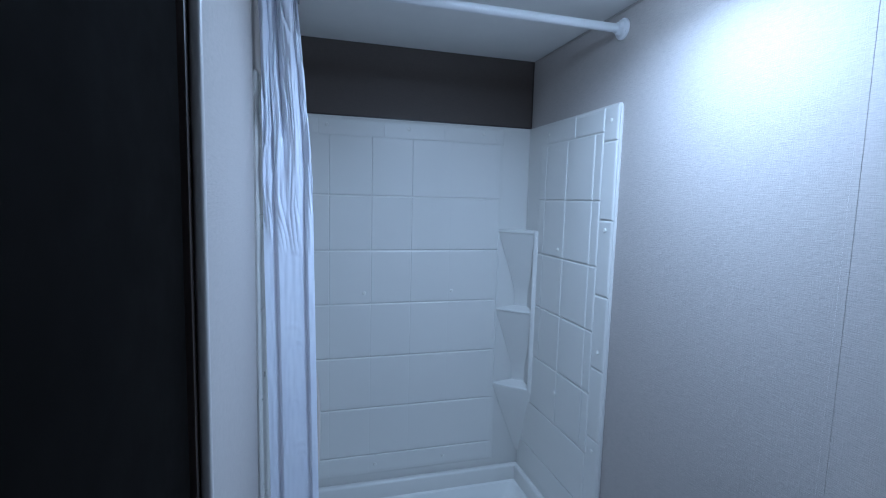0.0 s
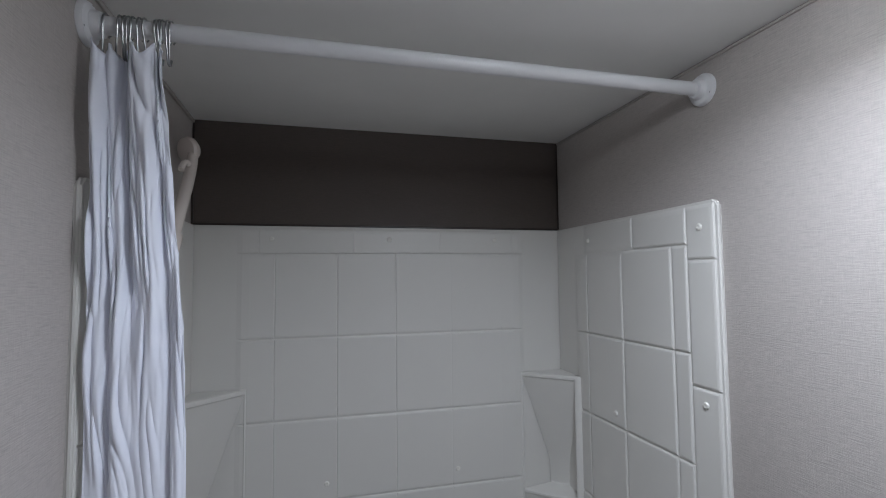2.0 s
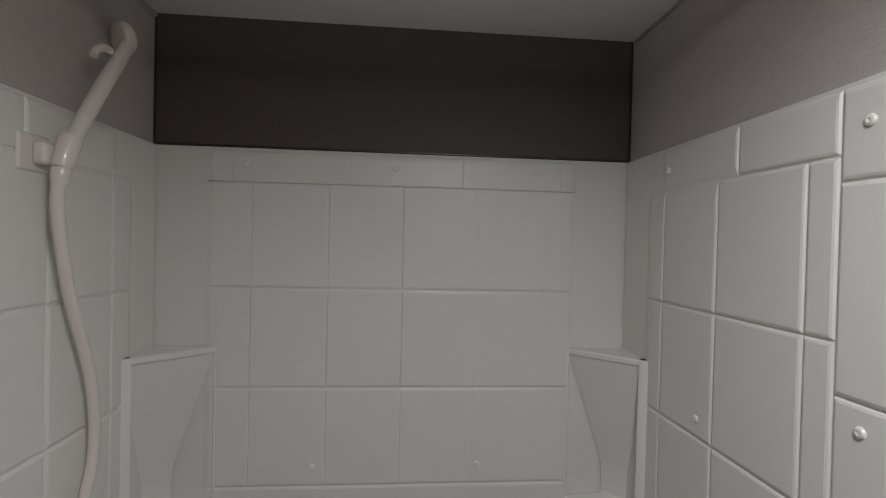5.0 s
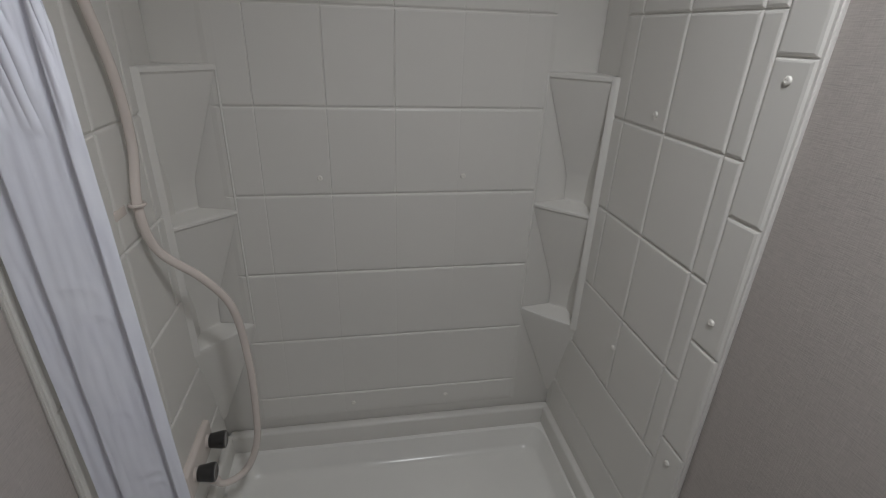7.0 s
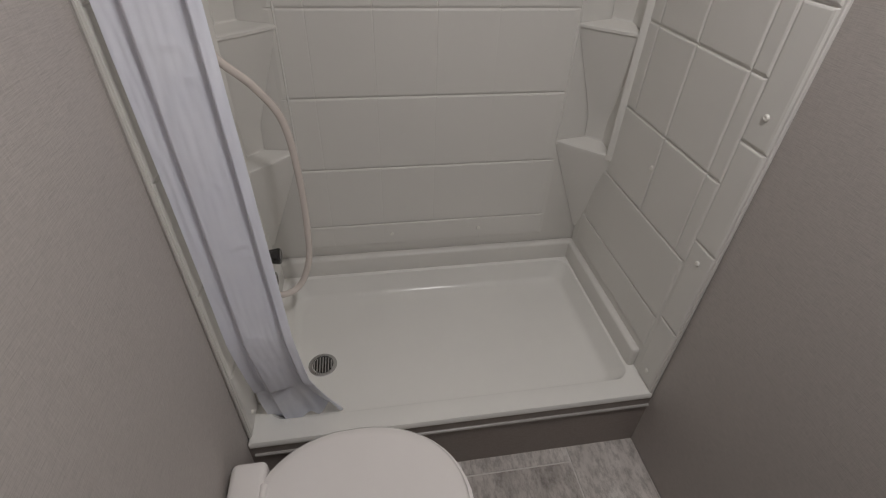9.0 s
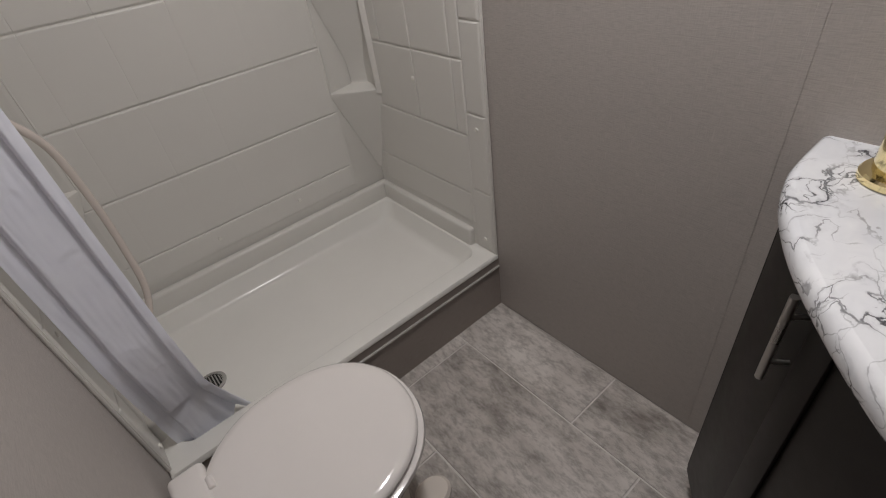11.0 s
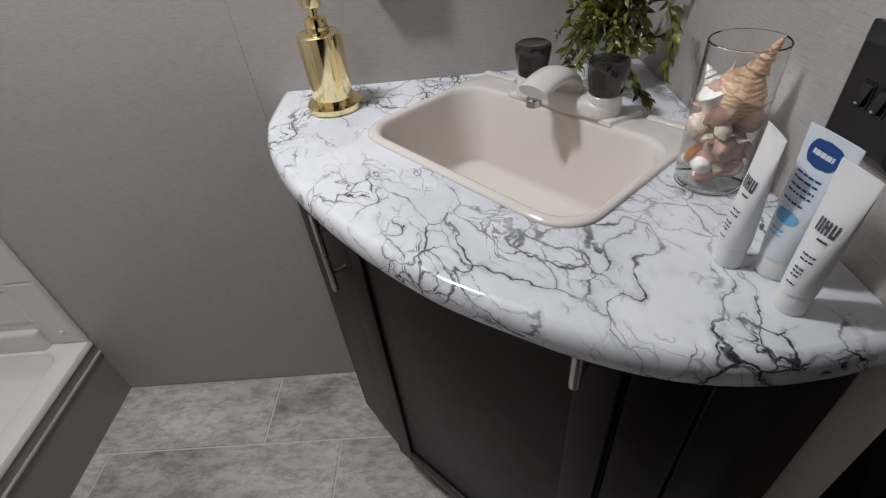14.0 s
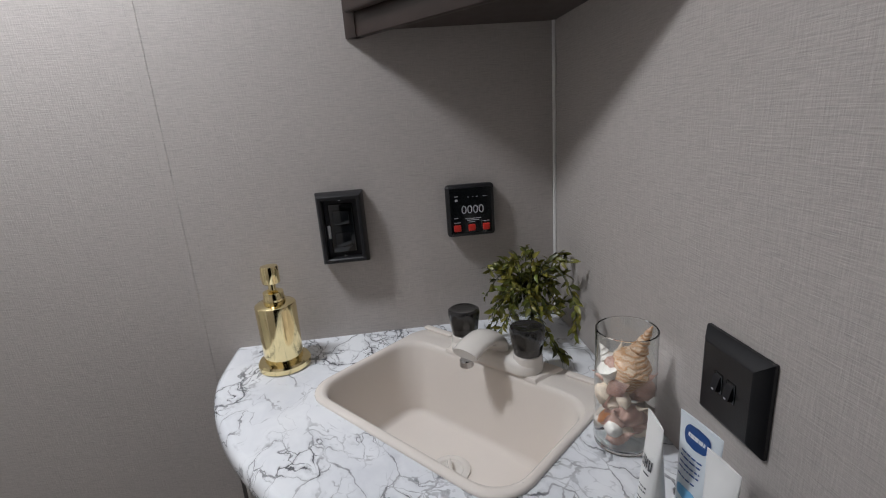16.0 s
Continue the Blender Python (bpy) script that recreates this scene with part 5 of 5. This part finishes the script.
# one long sprig that trails towards the outlet wall
for tail in ([PC + Vector((0, 0, 0.10)), PC + Vector((-0.06, -0.03, 0.15)), PC + Vector((-0.105, -0.045, 0.11)), PC + Vector((-0.115, -0.045, 0.055))], [PC + Vector((0, 0, 0.09)), PC + Vector((-0.05, -0.01, 0.06)), PC + Vector((-0.085, -0.02, 0.03)), PC + Vector((-0.105, -0.03, 0.018))]):
    line = [clamp_in(p) for p in smooth_line(tail, 8)]
    bm = B(); pipe(bm, line, 0.0011, 5)
    part("stem", bm, STEM, plant)
    for q in range(11, len(line)):
        for s in range(2):
            dirn = (line[q] - line[q - 1]).normalized() + Vector((rng.uniform(-1, 1), rng.uniform(-1, 1), rng.uniform(-0.8, 0.5)))
            leaf_at(line[q], clamp_in(line[q] + dirn.normalized() * 0.02) - line[q] + Vector((1e-4, 0, 0)), rng.uniform(0.014, 0.021))
part("foliage", leaves, LEAF, plant, smooth=60)

# ---- wall fittings ----
def wall_box(y0, y1, z0, z1):
    t = thing("wall_box", (XR, (y0 + y1) / 2, (z0 + z1) / 2), "black plastic cover plate with a deep gloss recess", "cover plate")
    d = 0.029
    bm = B()
    def rect(ins, x):
        return [Vector((x, y0 + ins, z0 + ins)), Vector((x, y1 - ins, z0 + ins)), Vector((x, y1 - ins, z1 - ins)), Vector((x, y0 + ins, z1 - ins))]
    rings = [rect(0, XR - 0.0005), rect(0.0, XR - 0.012), rect(0.004, XR - d + 0.002), rect(0.006, XR - d), rect(0.010, XR - d), rect(0.012, XR - d + 0.002), rect(0.013, XR - 0.013)]
    loft(bm, rings)
    part("frame", bm, BLACKPLASTIC, t)
    yc, zc = (y0 + y1) / 2, (z0 + z1) / 2
    bm = B(); box(bm, XR - 0.019, XR - 0.012, y0 + 0.020, y1 - 0.020, z0 + 0.020, z1 - 0.020, 0.003)
    ins = part("insert", bm, GLOSSBLACK, t)
    for dz in (-0.02, 0.02):
        bm = B(); box(bm, XR - 0.0205, XR - 0.018, yc - 0.014, yc + 0.014, zc + dz - 0.013, zc + dz + 0.013, 0.002)
        part("socket", bm, GLOSSBLACK, ins)
    for dz in (-0.052, 0.052):
        bm = B(); lathe(bm, (XR - 0.013, yc, zc + dz), [(0.003, 0), (0.003, 0.0015), (0.001, 0.002)], 12, (-1, 0, 0))
        part("screw", bm, STEEL, t)
    bm = B(); box(bm, XR - 0.0145, XR - 0.0125, y1 - 0.021, y1 - 0.015, zc - 0.018, zc + 0.006, 0.0004, 1)
    part("label", bm, LABELWHITE, t, "small white paper label")


wall_box(0.565, 0.648, 0.975, 1.104)


def letters(name, body, size, m, material, parent):
    cu = bpy.data.curves.new(name, "FONT")
    cu.body, cu.size, cu.extrude = body, size, 0.0002
    cu.align_x, cu.align_y = "CENTER", "CENTER"
    tmp = bpy.data.objects.new(name, cu)
    scene.collection.objects.link(tmp)
    me = bpy.data.meshes.new_from_object(tmp.evaluated_get(bpy.context.evaluated_depsgraph_get()))
    bpy.data.objects.remove(tmp)
    bm = B(); bm.from_mesh(me)
    for v in bm.verts:
        v.co = m @ v.co
    return part(name, bm, material, parent, smooth=None)


def monitor(y0, y1, z0, z1):
    t = thing("monitor_panel", (XR, (y0 + y1) / 2, (z0 + z1) / 2), "black tank monitor panel with red buttons, digits 0000", "monitor panel")
    yc, zc = (y0 + y1) / 2, (z0 + z1) / 2
    bm = B(); box(bm, XR - 0.020, XR - 0.0005, y0, y1, z0, z1, 0.006, 3)
    case = part("case", bm, BLACKPLASTIC, t)
    xf = XR - 0.0204
    bm = B(); box(bm, xf - 0.0006, xf + 0.002, y0 + 0.006, y1 - 0.006, z0 + 0.006, z1 - 0.006, 0.0005, 1)
    part("face_plate", bm, GLOSSBLACK, t)
    xf -= 0.0007
    for k in (-1, 0, 1):
        bm = B(); box(bm, xf - 0.005, xf + 0.001, yc + k * 0.0265 - 0.0065, yc + k * 0.0265 + 0.0065, z0 + 0.011, z0 + 0.023, 0.002)
        part("button", bm, REDBUTTON, t, "red push button")
        bm = B(); box(bm, xf - 0.0003, xf + 0.0008, yc + k * 0.0265 - 0.006, yc + k * 0.0265 + 0.006, z0 + 0.0265, z0 + 0.0278)
        part("print", bm, DIMDIGIT, t)
    # the text plane: reading direction runs towards -y, seen from -x
    m = Matrix(((0, 0, -1, xf), (-1, 0, 0, yc - 0.003), (0, 1, 0, zc + 0.002), (0, 0, 0, 1)))
    letters("digits", "0000", 0.021, m, DIMDIGIT, t)
    for y, z, w, h in ((yc + 0.026, z1 - 0.020, 0.007, 0.0012), (yc + 0.026, z1 - 0.027, 0.005, 0.004), (yc - 0.026, z1 - 0.022, 0.007, 0.0012), (yc - 0.012, z1 - 0.022, 0.002, 0.0012), (yc - 0.004, z1 - 0.022, 0.002, 0.0012), (yc + 0.004, z1 - 0.022, 0.002, 0.0012),
                       (yc - 0.003, zc - 0.014, 0.03, 0.0012), (yc - 0.003, zc - 0.017, 0.022, 0.0012), (yc + 0.028, zc - 0.012, 0.007, 0.0014)):
        bm = B(); box(bm, xf - 0.0003, xf + 0.0008, y - w / 2, y + w / 2, z - h / 2, z + h / 2)
        part("print", bm, DIMDIGIT, t)


monitor(0.331, 0.419, 1.003, 1.098)

SX0, SX1, SZ0, SZ1 = 0.607, 0.693, 0.911, 1.004
plate = thing("switch_plate", ((SX0 + SX1) / 2, YF, (SZ0 + SZ1) / 2), "matt black plastic switch plate with two rocker switches", "switch")
bm = B()
def srect(ins, d):
    return [Vector((SX0 + ins, YF + d, SZ0 + ins)), Vector((SX1 - ins, YF + d, SZ0 + ins)), Vector((SX1 - ins, YF + d, SZ1 - ins)), Vector((SX0 + ins, YF + d, SZ1 - ins))]
loft(bm, [srect(0, 0.0005), srect(0, 0.004), srect(0.001, 0.0055), srect(0.0095, 0.0130), srect(0.0115, 0.0138)])
part("plate", bm, BLACKPLASTIC, plate, smooth=20)
for k in (-1, 1):
    xc, zc = (SX0 + SX1) / 2 + k * 0.0085, (SZ0 + SZ1) / 2 + 0.002
    bm = B(); box(bm, xc - 0.0062, xc + 0.0062, YF + 0.0128, YF + 0.0149, zc - 0.0105, zc + 0.0105, 0.0012)
    s = part("switch_frame", bm, GLOSSBLACK, plate)
    bm = B()
    loft(bm, [[Vector((x, YF + d, z)) for d, z in ((0.0148, zc - 0.0080), (0.0196, zc - 0.0068), (0.0160, zc + 0.0068), (0.0148, zc + 0.0080))] for x in (xc - 0.0042, xc + 0.0042)])
    part("rocker", bm, BLACKPLASTIC, s)
    bm = B(); box(bm, xc - 0.0013, xc + 0.0013, YF + 0.0180, YF + 0.0197, zc - 0.0064, zc - 0.0050)
    part("indicator", bm, DIMDIGIT, s)

# corner cabinet above the sink
cab = thing("corner_cabinet", (1.0, 0.33, 1.35), "dark brown corner cabinet with a mirrored door", "cabinet")
K0, K1 = Vector((XR - 0.0005, 0.563, 0)), Vector((0.705, YF + 0.0005, 0))
KD = (K1 - K0).normalized()
KN = Vector((KD.y, -KD.x, 0))
if KN.x > 0:
    KN = -KN
KL = (K1 - K0).length
KZ0, KZ1 = 1.350, 1.93
bm = B()
k0i, k1i = K0 - KN * 0.018, K1 - KN * 0.018
loft(bm, [[Vector((k0i.x, k0i.y, z)), Vector((k1i.x, max(k1i.y, YF + 0.0005), z)), Vector((XR - 0.0005, YF + 0.0005, z))] for z in (KZ0 + 0.012, KZ1)])
part("body", bm, CABINETUP, cab, smooth=None)
KM = Matrix(((KD.x, KN.x, 0, K0.x), (KD.y, KN.y, 0, K0.y), (0, 0, 1, 0), (0, 0, 0, 1)))
for nm, a in (("rail", (0.012, KL - 0.012, KZ0, KZ0 + 0.05)), ("rail", (0.012, KL - 0.012, KZ1 - 0.05, KZ1)), ("stile", (0.0, 0.030, KZ0, KZ1)), ("stile", (KL - 0.030, KL, KZ0, KZ1))):
    bm = B(); box(bm, a[0], a[1], -0.018 if nm == "stile" else -0.016, 0.002 if nm == "stile" else 0.0, a[2], a[3], 0.002, 2, KM)
    part(nm, bm, CABINETUP, cab)
bm = B(); box(bm, 0.022, KL - 0.022, 0.0022, 0.018, KZ0 + 0.035, KZ1 - 0.035, 0.004, 3, KM)
dr = part("door", bm, CABINETUP, cab)
bm = B(); box(bm, 0.055, KL - 0.055, 0.0175, 0.0195, KZ0 + 0.068, KZ1 - 0.068, 0.0008, 1, KM)
part("mirror", bm, MIRROR, dr, "mirror set in the cabinet door")

# ceiling lamp over the room
lamp = thing("ceiling_lamp", (LAMP[0], LAMP[1], ZC), "oblong white ceiling lamp, switched on", "lamp")
bm = B(); box(bm, LAMP[0] - 0.060, LAMP[0] + 0.060, LAMP[1] - 0.145, LAMP[1] + 0.145, ZC - 0.014, ZC - 0.0005, 0.005, 3)
part("housing", bm, TRIMWHITE, lamp)
bm = B()
loft(bm, [rrect(LAMP[0], LAMP[1], 0.050 - q, 0.130 - q, 0.020, ZC - h) for q, h in ((0.0, 0.0135), (0.001, 0.026), (0.005, 0.038), (0.014, 0.046), (0.030, 0.0485))])
part("diffuser", bm, LAMPGLOW, lamp, smooth=60)

# ---- floor tiles ----
def floor_piece(x0, x1, y0, y1):
    j = 0.0027
    bm = B()
    a = [Vector((x0 + j, y0 + j, -0.004)), Vector((x1 - j, y0 + j, -0.004)), Vector((x1 - j, y1 - j, -0.004)), Vector((x0 + j, y1 - j, -0.004))]
    b = [Vector((x0 + j, y0 + j, -0.0006)), Vector((x1 - j, y0 + j, -0.0006)), Vector((x1 - j, y1 - j, -0.0006)), Vector((x0 + j, y1 - j, -0.0006))]
    k = j + 0.0012
    c = [Vector((x0 + k, y0 + k, 0)), Vector((x1 - k, y0 + k, 0)), Vector((x1 - k, y1 - k, 0)), Vector((x0 + k, y1 - k, 0))]
    loft(bm, [a, b, c])
    part("tile", bm, TILE, floor, smooth=None)


XS = (0.0295, 0.322, 0.634, 0.944, XR)
OFF = (1.49, 1.285, 1.499, 1.089)
for c in range(4):
    y1 = 1.558
    y = OFF[c]
    while y > -1.0:
        floor_piece(XS[c], XS[c + 1], max(y, -1.0), y1)
        y1, y = y, y - 0.613
    floor_piece(XS[c], XS[c + 1], -1.0, y1)
